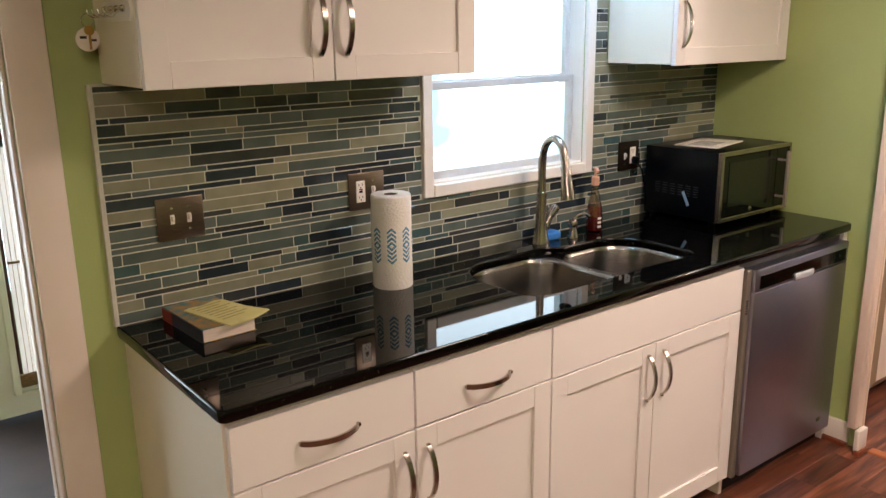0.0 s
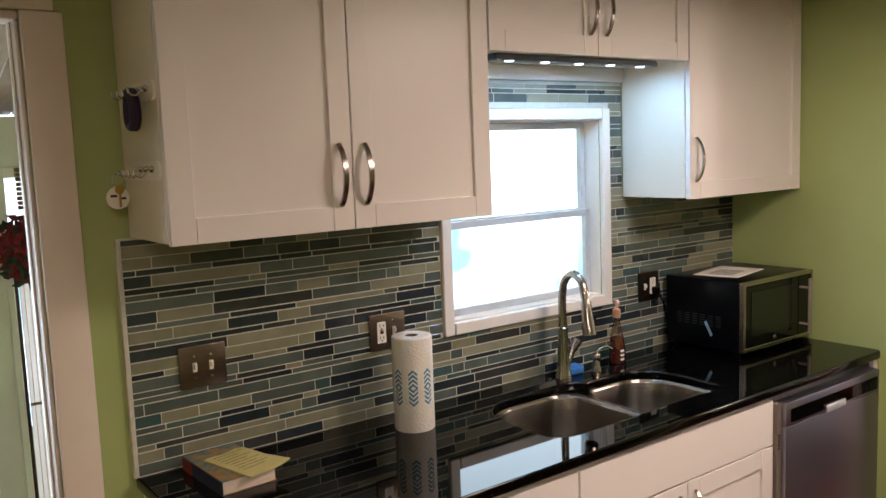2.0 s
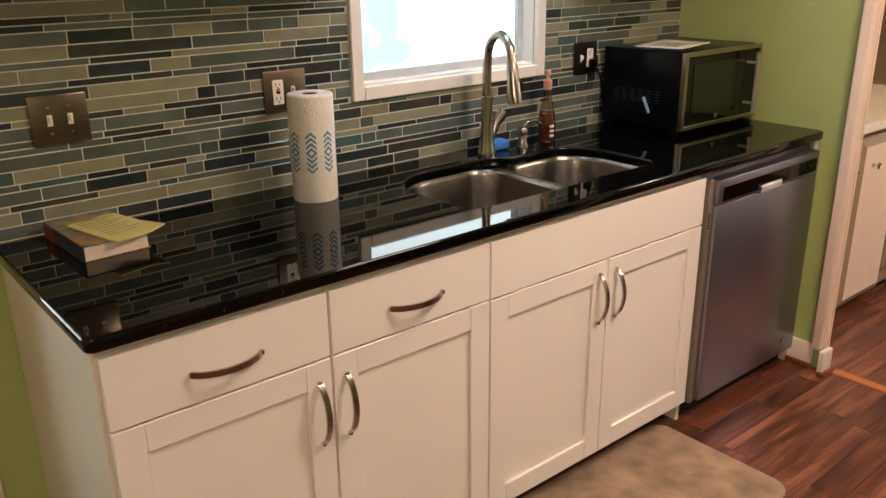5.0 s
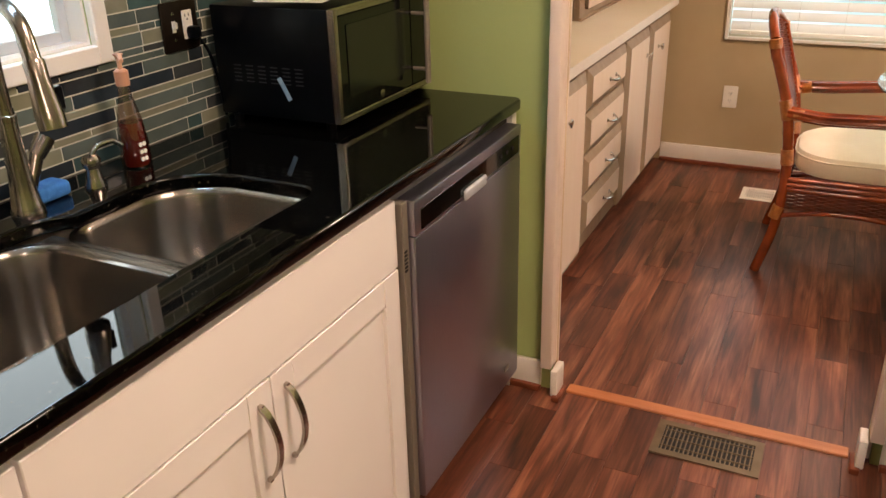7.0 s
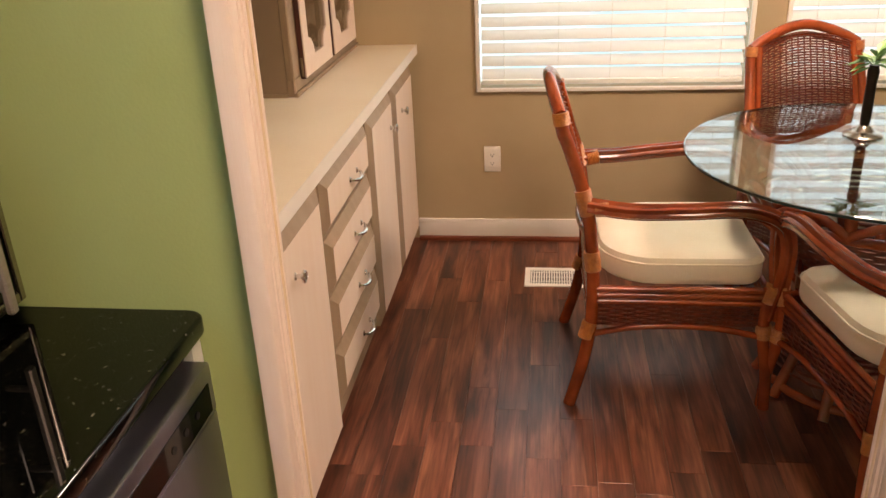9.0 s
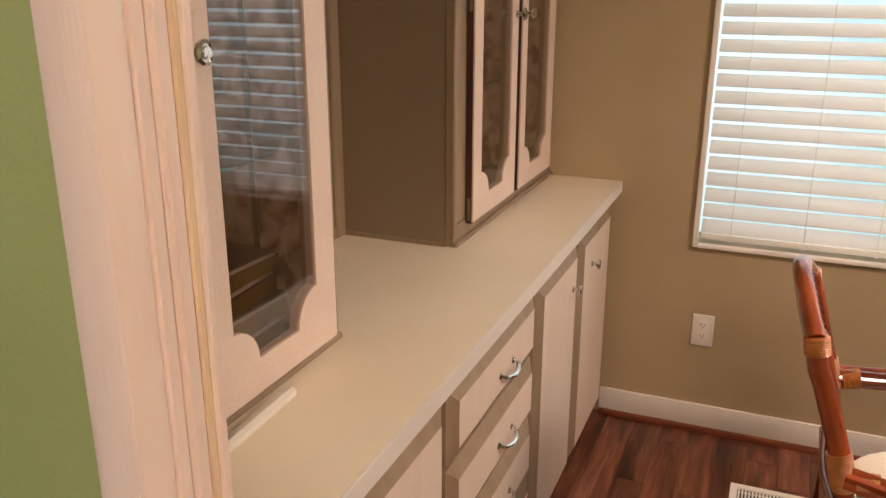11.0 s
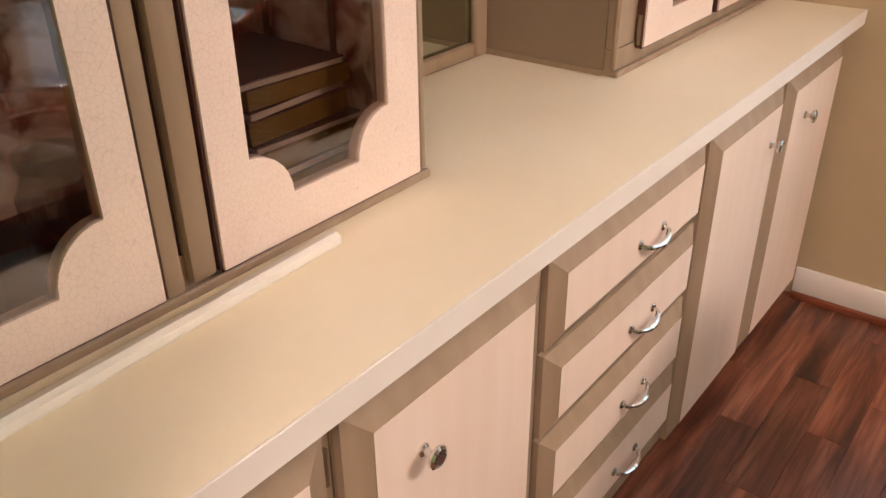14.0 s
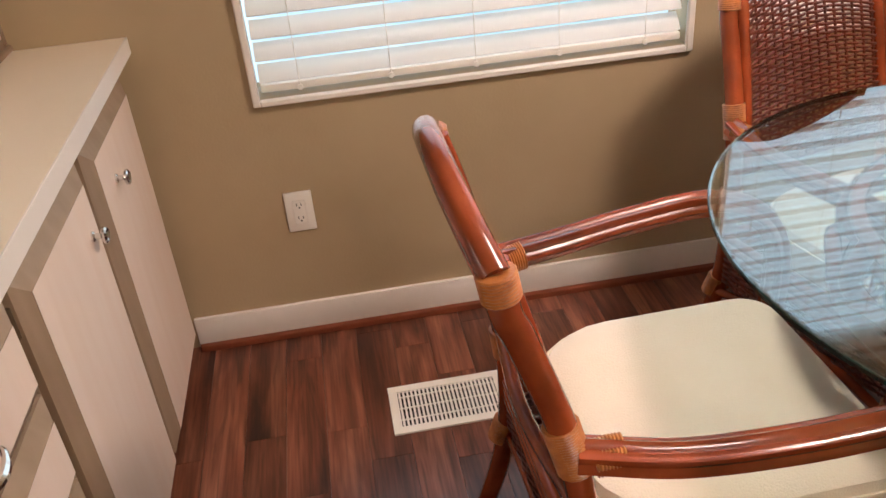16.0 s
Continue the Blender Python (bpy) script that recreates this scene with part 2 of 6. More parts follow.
FLOOR = laminate("cherry_laminate_plank", False)
FLOOR_REST = laminate("cherry_laminate_planks_far", True)
CASING = material("warm_white_casing_paint", srgb("E8DACF"), srgb("EEE2D8"), 0.4, scale=5, bump=0.08, bscale=90)
ALU = material("pale_aluminium_sash", srgb("C4C7C9"), srgb("CFD2D4"), 0.4, 0.3, scale=20)
STRIP = material("orange_wood_strip", srgb("B06A42"), srgb("C27B50"), 0.45, scale=6, stretch=(10, 1, 10), bump=0.1)
SHOE = material("cherry_shoe_moulding", srgb("6F3723"), srgb("86472F"), 0.4, scale=6, stretch=(8, 1, 8))
BRONZE = material("brown_metal_register", srgb("71604B"), srgb("7E6C56"), 0.45, 0.6, scale=30, bump=0.08)
MAT = material("beige_mat_pile", srgb("806C59"), srgb("AD937C"), 0.95, scale=11, bump=0.9, bscale=260, detail=8)
BUFFET_TOP = material("cream_laminate_top", srgb("F2E2C8"), srgb("F8EBD4"), 0.36, scale=2.5, bump=0.03, rvar=0.06)
BUFFET_EDGE = material("top_edge_band", srgb("E8DFD5"), srgb("EEE6DD"), 0.4, scale=5)
BUFFET_DOOR = material("pickled_door", srgb("ECD6C4"), srgb("F0DCCC"), 0.42, scale=4, stretch=(8, 8, 0.8), bump=0.12, bscale=50)
TAUPE = material("taupe_edge_paint", srgb("957E66"), srgb("A38C74"), 0.5, scale=6, stretch=(4, 4, 0.6), bump=0.05)
TAUPE_SIDE = material("taupe_side_panel", srgb("8C765F"), srgb("937D66"), 0.55, scale=2.5, bump=0.04)
GOLDEDGE = material("pale_gold_bead", srgb("D9BE98"), srgb("E3CBA8"), 0.45, scale=6)
SMOKED = glass("smoked_glass", (0.82, 0.77, 0.74, 1), 1.95)
TABLE_GLASS = glass("table_glass", (0.80, 0.87, 0.86, 1), 2.3)
GLASS_EDGE = material("green_glass_edge", srgb("13241F"), srgb("1A2F29"), 0.2, scale=10)
RATTAN = material("cherry_rattan", srgb("682915"), srgb("A04A27"), 0.22, scale=7, bump=0.06, bscale=40, coat=0.4, rvar=0.05)
BINDING = material("tan_rattan_binding", srgb("A05C2B"), srgb("C27A3C"), 0.38, scale=60, bump=0.25, bscale=200, coat=0.2)
WEAVE = material("dark_woven_rattan", srgb("4E1F12"), srgb("7A351F"), 0.38, scale=60, bump=0.4, bscale=220, coat=0.15)
CUSHION = material("cream_seat_cushion", srgb("E8D7BE"), srgb("EFE1CC"), 0.85, scale=5, bump=0.25, bscale=300)
WOOD_DARK = material("dark_brown_wood", srgb("3A1D13"), srgb("53291B"), 0.4, scale=4, stretch=(8, 8, 0.8), bump=0.1, bscale=40)
STEM = material("dark_bronze_metal", srgb("2A211C"), srgb("3A2E26"), 0.35, 0.7, scale=20)
LEAF = material("leaf_green", srgb("4F7A3A"), srgb("86A868"), 0.5, scale=30)
PETAL_RED = material("red_poinsettia_cloth", srgb("5E0E16"), srgb("8A1822"), 0.7, scale=25, bump=0.2)
LEAF_DARK = material("dark_leaf_cloth", srgb("1E2A1C"), srgb("2C3B28"), 0.7, scale=25)
BAMBOO = material("woven_bamboo_shade", srgb("6E5236"), srgb("8F7049"), 0.7, scale=30, stretch=(1, 1, 14), bump=0.4)
SUN_FLOOR = material("sunroom_floor", srgb("20100B"), srgb("2E1812"), 0.7, scale=6, bump=0.1)
CEIL_BOARD = material("pinkish_ceiling_board", srgb("A9907F"), srgb("B59C8B"), 0.5, scale=5, stretch=(6, 0.7, 6), bump=0.08)
PANEL_WHITE = material("painted_board", srgb("E4DAD2"), srgb("EBE3DC"), 0.5, scale=5, bump=0.08)
MAGAZINE = material("yellow_box_edges", srgb("74591F"), srgb("8A6E2C"), 0.5, scale=20, stretch=(1, 1, 40))
MAG_DARK = material("dark_magazine_cover", srgb("2A2523"), srgb("5B3A2E"), 0.4, scale=22)
MIRROR = material("mirror_silver", srgb("B9BBAA"), srgb("BCBEAE"), 0.02, 1.0, scale=2)
GROUT = material("pale_grout", srgb("C6C5B8"), srgb("D0CFC2"), 0.8, scale=60, bump=0.2)
TILE_SAGE = material("pale_sage_stone_tile", srgb("7C7D68"), srgb("8C8C77"), 0.28, scale=16, bump=0.06, spread=0.10)
TILE_GREY = material("grey_green_glass_tile", srgb("525D58"), srgb("616C67"), 0.14, scale=10, spread=0.16, coat=0.4)
TILE_TEAL = material("teal_glass_tile", srgb("3F5554"), srgb("4A6260"), 0.1, scale=10, spread=0.16, coat=0.5)
TILE_DARK = material("slate_dark_glass_tile", srgb("262E33"), srgb("323A40"), 0.12, scale=14, spread=0.2, coat=0.5)
TILE_TAUPE = material("dark_taupe_glass_tile", srgb("363938"), srgb("424544"), 0.15, scale=14, spread=0.18, coat=0.4)

GRANITE.node_tree.nodes["Principled BSDF"].inputs["Specular IOR Level"].default_value = 0.36
for node in GRANITE.node_tree.nodes:
    if node.type == "VALTORGB":
        # sparse brown and grey crystals in the black
        node.color_ramp.elements[0].position, node.color_ramp.elements[1].position = 0.50, 0.66
        node.color_ramp.elements[1].color = srgb("100F0D")
        node.color_ramp.elements.new(0.73).color = srgb("4C483D")
HUTCH_FLOOR = material("dark_shelf_laminate", srgb("3A2F27"), srgb("44382E"), 0.6, scale=4)
BLACK.node_tree.nodes["Principled BSDF"].inputs["Specular IOR Level"].default_value = 0.16

# cracked finish on the hutch doors
CRACKLE = bpy.data.materials.new("crackled_pickled_door")
CRACKLE.use_nodes = True
n, l = CRACKLE.node_tree.nodes, CRACKLE.node_tree.links
b = n["Principled BSDF"]
tc = n.new("ShaderNodeTexCoord")
vo = n.new("ShaderNodeTexVoronoi")
vo.feature = "DISTANCE_TO_EDGE"
vo.inputs["Scale"].default_value = 130
nz = n.new("ShaderNodeTexNoise")
nz.inputs["Scale"].default_value = 14
mx = n.new("ShaderNodeMix")
mx.data_type = "RGBA"
mx.inputs[6].default_value, mx.inputs[7].default_value = srgb("EBD2C3"), srgb("F2DED0")
cr = n.new("ShaderNodeValToRGB")
cr.color_ramp.elements[0].position, cr.color_ramp.elements[1].position = 0.0, 0.06
cr.color_ramp.elements[0].color, cr.color_ramp.elements[1].color = (0.72, 0.68, 0.64, 1), (1, 1, 1, 1)
mm = n.new("ShaderNodeMix")
mm.data_type, mm.blend_type = "RGBA", "MULTIPLY"
mm.inputs[0].default_value = 0.5
for v in (vo, nz):
    l.new(tc.outputs["Object"], v.inputs["Vector"])
l.new(nz.outputs[0], mx.inputs[0])
l.new(vo.outputs["Distance"], cr.inputs[0])
l.new(mx.outputs[2], mm.inputs[6])
l.new(cr.outputs[0], mm.inputs[7])
l.new(mm.outputs[2], b.inputs["Base Color"])
b.inputs["Roughness"].default_value = 0.42

# marbled paper at the back of the hutch
MARBLE = bpy.data.materials.new("marbled_pink_brown_paper")
MARBLE.use_nodes = True
n, l = MARBLE.node_tree.nodes, MARBLE.node_tree.links
b = n["Principled BSDF"]
tc = n.new("ShaderNodeTexCoord")
nz = n.new("ShaderNodeTexNoise")
nz.inputs["Scale"].default_value, nz.inputs["Detail"].default_value, nz.inputs["Distortion"].default_value = 17, 9, 0.6
cr = n.new("ShaderNodeValToRGB")
cr.color_ramp.elements[0].position, cr.color_ramp.elements[1].position = 0.40, 0.62
cr.color_ramp.elements[0].color, cr.color_ramp.elements[1].color = srgb("7C4C3A"), srgb("EED6C8")
e = cr.color_ramp.elements.new(0.5)
e.color = srgb("CBA593")
l.new(tc.outputs["Object"], nz.inputs["Vector"])
l.new(nz.outputs[0], cr.inputs[0])
l.new(cr.outputs[0], b.inputs["Base Color"])
b.inputs["Roughness"].default_value = 0.7

# white slats that let some light through
BLIND = bpy.data.materials.new("white_blind_slat")
BLIND.use_nodes = True
n, l = BLIND.node_tree.nodes, BLIND.node_tree.links
b = n["Principled BSDF"]
b.inputs["Base Color"].default_value = srgb("F2EEEA")
b.inputs["Roughness"].default_value = 0.5
tl = n.new("ShaderNodeBsdfTranslucent")
tl.inputs[0].default_value = srgb("F3EEE8")
mx = n.new("ShaderNodeMixShader")
mx.inputs[0].default_value = 0.38
l.new(b.outputs[0], mx.inputs[1])
l.new(tl.outputs[0], mx.inputs[2])
l.new(mx.outputs[0], n["Material Output"].inputs[0])

SHEER = bpy.data.materials.new("woven_shade_with_light")
SHEER.use_nodes = True
n, l = SHEER.node_tree.nodes, SHEER.node_tree.links
b = n["Principled BSDF"]
b.inputs["Base Color"].default_value = srgb("B5AAAD")
tl = n.new("ShaderNodeBsdfTranslucent")
tl.inputs[0].default_value = srgb("C9BFB6")
mx = n.new("ShaderNodeMixShader")
mx.inputs[0].default_value = 0.6
l.new(b.outputs[0], mx.inputs[1])
l.new(tl.outputs[0], mx.inputs[2])
tp, m2 = n.new("ShaderNodeBsdfTransparent"), n.new("ShaderNodeMixShader")
m2.inputs[0].default_value = 0.12
l.new(mx.outputs[0], m2.inputs[1])
l.new(tp.outputs[0], m2.inputs[2])
l.new(m2.outputs[0], n["Material Output"].inputs[0])

# bright overexposed outdoors with soft blue shapes
OUTDOORS = bpy.data.materials.new("bright_outdoors")
OUTDOORS.use_nodes = True
n, l = OUTDOORS.node_tree.nodes, OUTDOORS.node_tree.links
n.remove(n["Principled BSDF"])
em = n.new("ShaderNodeEmission")
tc = n.new("ShaderNodeTexCoord")
nz = n.new("ShaderNodeTexNoise")
nz.inputs["Scale"].default_value = 0.9
cr = n.new("ShaderNodeValToRGB")
cr.color_ramp.elements[0].position, cr.color_ramp.elements[1].position = 0.40, 0.53
cr.color_ramp.elements[0].color, cr.color_ramp.elements[1].color = (0.13, 0.27, 0.36, 1), (0.72, 0.86, 1.0, 1)
l.new(tc.outputs["Object"], nz.inputs["Vector"])
sep, up, low = n.new("ShaderNodeSeparateXYZ"), n.new("ShaderNodeMapRange"), n.new("ShaderNodeMath")
l.new(tc.outputs["Object"], sep.inputs[0])
up.inputs[1].default_value, up.inputs[2].default_value, up.inputs[4].default_value = 1.2, 2.6, 0.35
low.operation = "ADD"
l.new(sep.outputs[2], up.inputs[0])
l.new(nz.outputs[0], low.inputs[0])
l.new(up.outputs[0], low.inputs[1])
l.new(low.outputs[0], cr.inputs[0])
l.new(cr.outputs[0], em.inputs[0])
em.inputs[1].default_value = 6.5
l.new(em.outputs[0], n["Material Output"].inputs[0])

# pale bright outdoors beyond the blinds
OUTDOORS_EAST = OUTDOORS.copy()
OUTDOORS_EAST.name = "pale_outdoors"
for node in OUTDOORS_EAST.node_tree.nodes:
    if node.type == "VALTORGB":
        node.color_ramp.elements[0].color, node.color_ramp.elements[1].color = (0.42, 0.62, 0.72, 1), (0.70, 0.88, 1.0, 1)
    if node.type == "EMISSION":
        node.inputs[1].default_value = 1.8

# ---- building blocks ----
ORIGIN = {}


def finish(name, bm, mat, smooth=False):
    me = bpy.data.meshes.new(name)
    bmesh.ops.recalc_face_normals(bm, faces=bm.faces)
    bm.to_mesh(me)
    bm.free()
    for mt in (mat if isinstance(mat, (list, tuple)) else [mat]):
        me.materials.append(mt)
    if smooth:
        for p in me.polygons:
            p.use_smooth = True
    return me


def shade_by_angle(me, deg=35):
    me.set_sharp_from_angle(angle=radians(deg))


def part(name, bm, mat, parent, label="", smooth=True):
    me = finish(name, bm, mat, smooth)
    if smooth:
        shade_by_angle(me)
    ob = new(name, me)
    ob.parent = parent
    ob.matrix_parent_inverse = Matrix.Translation(-ORIGIN.get(parent.name, Vector()))
    return tagged(ob, label)


def thing(name, at, label, category, group="", kind=""):
    ob = new(name)
    ob.location = at
    ob.empty_display_size = 0.05
    ORIGIN[ob.name] = Vector(at)
    return tagged(ob, label, category, group, kind)


def single(name, bm, mat, label, category, group="", kind="", smooth=True):
    me = finish(name, bm, mat, smooth)
    if smooth:
        shade_by_angle(me)
    return tagged(new(name, me), label, category, group, kind)


def box(bm, x0, x1, y0, y1, z0, z1, bevel=0.0, seg=1, mat=0):
    v = [bm.verts.new((x, y, z)) for x in (x0, x1) for y in (y0, y1) for z in (z0, z1)]
    fs = [bm.faces.new([v[i] for i in f]) for f in ((0, 1, 3, 2), (4, 6, 7, 5), (0, 4, 5, 1), (2, 3, 7, 6), (0, 2, 6, 4), (1, 5, 7, 3))]
    for f in fs:
        f.material_index = mat
    if bevel:
        es = list({e for f in fs for e in f.edges})
        r = bmesh.ops.bevel(bm, geom=es, offset=bevel, segments=seg, affect="EDGES", profile=0.5)
        for f in r["faces"]:
            f.material_index = mat
    return bm


def B(*a, **k):
    return box(bmesh.new(), *a, **k)


def smooth_path(pts, n=8):
    """Catmull-Rom through the points."""
    p = [Vector(q) for q in pts]
    p = [2 * p[0] - p[1]] + p + [2 * p[-1] - p[-2]]
    out = []
    for i in range(1, len(p) - 2):
        for k in range(n):
            t = k / n
            a, b_, c, d = p[i - 1], p[i], p[i + 1], p[i + 2]
            out.append(0.5 * ((2 * b_) + (c - a) * t + (2 * a - 5 * b_ + 4 * c - d) * t * t + (3 * b_ - a - 3 * c + d) * t ** 3))
    out.append(p[-2])
    return out


def tube(bm, pts, r, sides=8, closed=False, shape=None):
    """Sweep a ring along points; r: a number or one for each point; shape: (u, v) outline in place of a circle."""
    p = [Vector(q) for q in pts]
    if (max(r) if isinstance(r, (list, tuple)) else r) >= 0.009:
        sides = max(sides, 14)
    rings = []
    side = None
    N = len(p)
    for i in range(N):
        a = p[i - 1] if (i > 0 or closed) else p[i]
        c = p[(i + 1) % N] if (i < N - 1 or closed) else p[i]
        d = (c - a).normalized()
        if side is None:
            side = d.orthogonal().normalized()
        side = (side - d * side.dot(d)).normalized()
        up = d.cross(side)
        rr = r[i] if isinstance(r, (list, tuple)) else r
        outline = shape or [(math.cos(2 * math.pi * k / sides), math.sin(2 * math.pi * k / sides)) for k in range(sides)]
        rings.append([bm.verts.new(p[i] + side * (u * rr) + up * (v * rr)) for u, v in outline])
    S = len(rings[0])
    for i in range(N if closed else N - 1):
        A, C = rings[i], rings[(i + 1) % N]
        for k in range(S):
            bm.faces.new((A[k], A[(k + 1) % S], C[(k + 1) % S], C[k]))
    if not closed:
        bm.faces.new(rings[0][::-1])
        bm.faces.new(rings[-1])
    return bm


def T(pts, r, sides=8, **k):
    return tube(bmesh.new(), pts, r, sides, **k)


def lathe(bm, profile, at, seg=20, axis="z", cap=True):
    """Turn (radius, height) pairs round an axis through at."""
    o = Vector(at)
    rings = []
    for r, h in profile:
        ring = []
        for k in range(seg):
            a = 2 * math.pi * k / seg
            u, v = r * math.cos(a), r * math.sin(a)
            q = {"z": (u, v, h), "y": (u, -h, v), "x": (h, u, v)}[axis]
            ring.append(bm.verts.new(o + Vector(q)))
        rings.append(ring)
    for A, C in zip(rings, rings[1:]):
        for k in range(seg):
            bm.faces.new((A[k], A[(k + 1) % seg], C[(k + 1) % seg], C[k]))
    if cap:
        bm.faces.new(rings[0][::-1])
        bm.faces.new(rings[-1])
    return bm


def L(profile, at, seg=20, axis="z", cap=True):
    return lathe(bmesh.new(), profile, at, seg, axis, cap)


def plate_with_holes(outer, holes, place, depth):
    """A flat board: outline and holes as (u, v) loops; place(u, v, w) gives the point; depth along w."""
    bm = bmesh.new()
    for loop in [outer] + holes:
        vs = [bm.verts.new((u, v, 0)) for u, v in loop]
        for i in range(len(vs)):
            bm.edges.new((vs[i], vs[(i + 1) % len(vs)]))
    bmesh.ops.triangle_fill(bm, use_beauty=True, edges=bm.edges[:])
    r = bmesh.ops.extrude_face_region(bm, geom=bm.faces[:])
    bmesh.ops.translate(bm, verts=[g for g in r["geom"] if isinstance(g, bmesh.types.BMVert)], vec=(0, 0, depth))
    for v in bm.verts:
        v.co = Vector(place(*v.co))
    return bm


def rounded(x0, x1, y0, y1, r, n=6):
    """A rounded rectangle; r: one radius or four (from x1y1 anticlockwise)."""
    rs = r if isinstance(r, (list, tuple)) else [r] * 4
    out = []
    for (cx, cy), a0, q in zip(((x1, y1), (x0, y1), (x0, y0), (x1, y0)), (0, 90, 180, 270), rs):
        sx, sy = (-1 if cx == x1 else 1), (-1 if cy == y1 else 1)
        for k in range(n + 1):
            a = radians(a0 + 90 * k / n)
            out.append((cx + sx * q + q * math.cos(a), cy + sy * q + q * math.sin(a)))
    return out


# ---- large structure ----
WX = 3.0          # kitchen face of the wall between kitchen and dining room
WX2 = 3.05       # its dining face
NORTH = 2.055
EAST = 5.41
CEILING = 2.40


def slab(name, *a, mat=None, label="", bevel=0.0):
    return single(name, B(*a, bevel=bevel), mat, label, "wall", kind="structure", smooth=False)


# kitchen window opening and the doorway to the sunroom, both in the north wall
wx0, wx1, wz0, wz1 = 1.448, 2.169, 1.168, 1.829
dx0, dx1, dz1 = -0.60, 0.226, 2.095
bm = plate_with_holes([(-2.0, 0.0), (dx0, 0.0), (dx0, dz1), (dx1, dz1), (dx1, 0.0), (WX2, 0.0), (WX2, CEILING), (-2.0, CEILING)],
                      [[(wx0, wz0), (wx1, wz0), (wx1, wz1), (wx0, wz1)]], lambda u, v, w: (u, NORTH + w, v), 0.09)
wall_north = single("wall_north", bm, GREEN, "green painted kitchen wall with a window", "wall", kind="structure", smooth=False)
slab("wall_west", -2.12, -2.0, -2.6, NORTH + 0.14, 0, CEILING, mat=GREEN, label="green painted kitchen end wall")
slab("wall_south", -2.12, WX2, -2.72, -2.6, 0, CEILING, mat=GREEN, label="green painted kitchen back wall")
wall_part_n = slab("wall_partition_1", WX, WX + 0.029, 1.285, NORTH, 0, CEILING, mat=GREEN, label="green painted wall stub beside the opening")
wall_part_s = slab("wall_partition_2", WX, WX + 0.029, -2.6, 0.382, 0, CEILING, mat=GREEN, label="green painted wall beside the opening")
slab("wall_partition_3", WX, WX2, 0.382, 1.285, 2.12, CEILING, mat=GREEN, label="green wall above the opening")
slab("wall_dining_north", WX2, EAST + 0.14, NORTH, NORTH + 0.14, 0, CEILING, mat=TAN, label="tan painted wall behind the hutch")
slab("wall_dining_south", WX2, EAST + 0.14, -5.14, -5.0, 0, CEILING, mat=TAN, label="tan painted end wall")
slab("wall_dining_west", WX2 - 0.12, WX2, -5.0, -2.72, 0, CEILING, mat=TAN, label="tan painted side wall")
WINDOWS = [(0.09, 1.181), (-1.14, -0.04), (-2.95, -1.70), (-4.40, -3.12)]
ez0, ez1 = 0.686, 1.95
bm = plate_with_holes([(-5.14, 0), (NORTH + 0.14, 0), (NORTH + 0.14, CEILING), (-5.14, CEILING)],
                      [[(a, ez0), (c, ez0), (c, ez1), (a, ez1)] for a, c in WINDOWS], lambda u, v, w: (EAST + w, u, v), 0.14)
single("wall_east", bm, TAN, "tan painted wall with blind-covered windows", "wall", kind="structure", smooth=False)
single("ceiling", B(-2.12, EAST + 0.14, -5.14, NORTH + 0.14, CEILING, CEILING + 0.1), CEIL, "white painted ceiling", "ceiling", kind="structure", smooth=False)
ground = single("ground", B(-40, 60, -60, 60, -0.5, -0.3), material("lawn", srgb("5F6B45"), srgb("74805A"), 0.9, scale=0.6), "lawn around the house", "ground", kind="structure", smooth=False)
floor = single("floor", B(-2.12, EAST + 0.14, -5.14, NORTH + 0.14, -0.3, -0.006), DARK, "cherry laminate plank floor", "floor", kind="structure", smooth=False)

# end boards of the opening
for name, y_face, s in (("trim_1", 1.280, -1), ("trim_2", 0.387, 1)):
    tr = thing(name, (WX, y_face, 0), "pickled wood jamb boards of the opening", "door trim", kind="structure")

    def yb(d0, d1):
        a, c = y_face + s * d0, y_face + s * d1
        return min(a, c), max(a, c)
    part("board", B(WX - 0.051, WX - 0.021, *yb(-0.024, 0.010), 0.10, 2.12, bevel=0.004, seg=2), PICKLED, tr)
    part("board", B(WX - 0.0202, WX - 0.0055, *yb(-0.022, 0.0088), 0.10, 2.12, bevel=0.003), PICKLED, tr)
    part("board", B(WX - 0.0048, WX + 0.011, *yb(-0.004, 0.010), 0.10, 2.12, bevel=0.003), PICKLED, tr)
    part("bead", T([(WX + 0.0145, y_face + s * 0.008, 0.02), (WX + 0.0145, y_face + s * 0.008, 2.12)], 0.0034), GOLDEDGE, tr)
    part("board", B(WX + 0.018, WX + 0.030, *yb(-0.004, 0.011), 0.0, 2.12, bevel=0.003), PICKLED, tr)

# baseboards and shoe moulding
def skirting(x0, x1, y0, y1, shoe, group="baseboards"):
    t = thing("baseboard", ((x0 + x1) / 2, (y0 + y1) / 2, 0), "white painted baseboard with cherry shoe moulding", "baseboard", group, "structure")
    part("board", B(x0, x1, y0, y1, 0.012, 0.100, bevel=0.004, seg=2), WHITE_TRIM, t)
    part("shoe_moulding", B(*shoe, -0.004, 0.018, bevel=0.006, seg=2), SHOE, t)


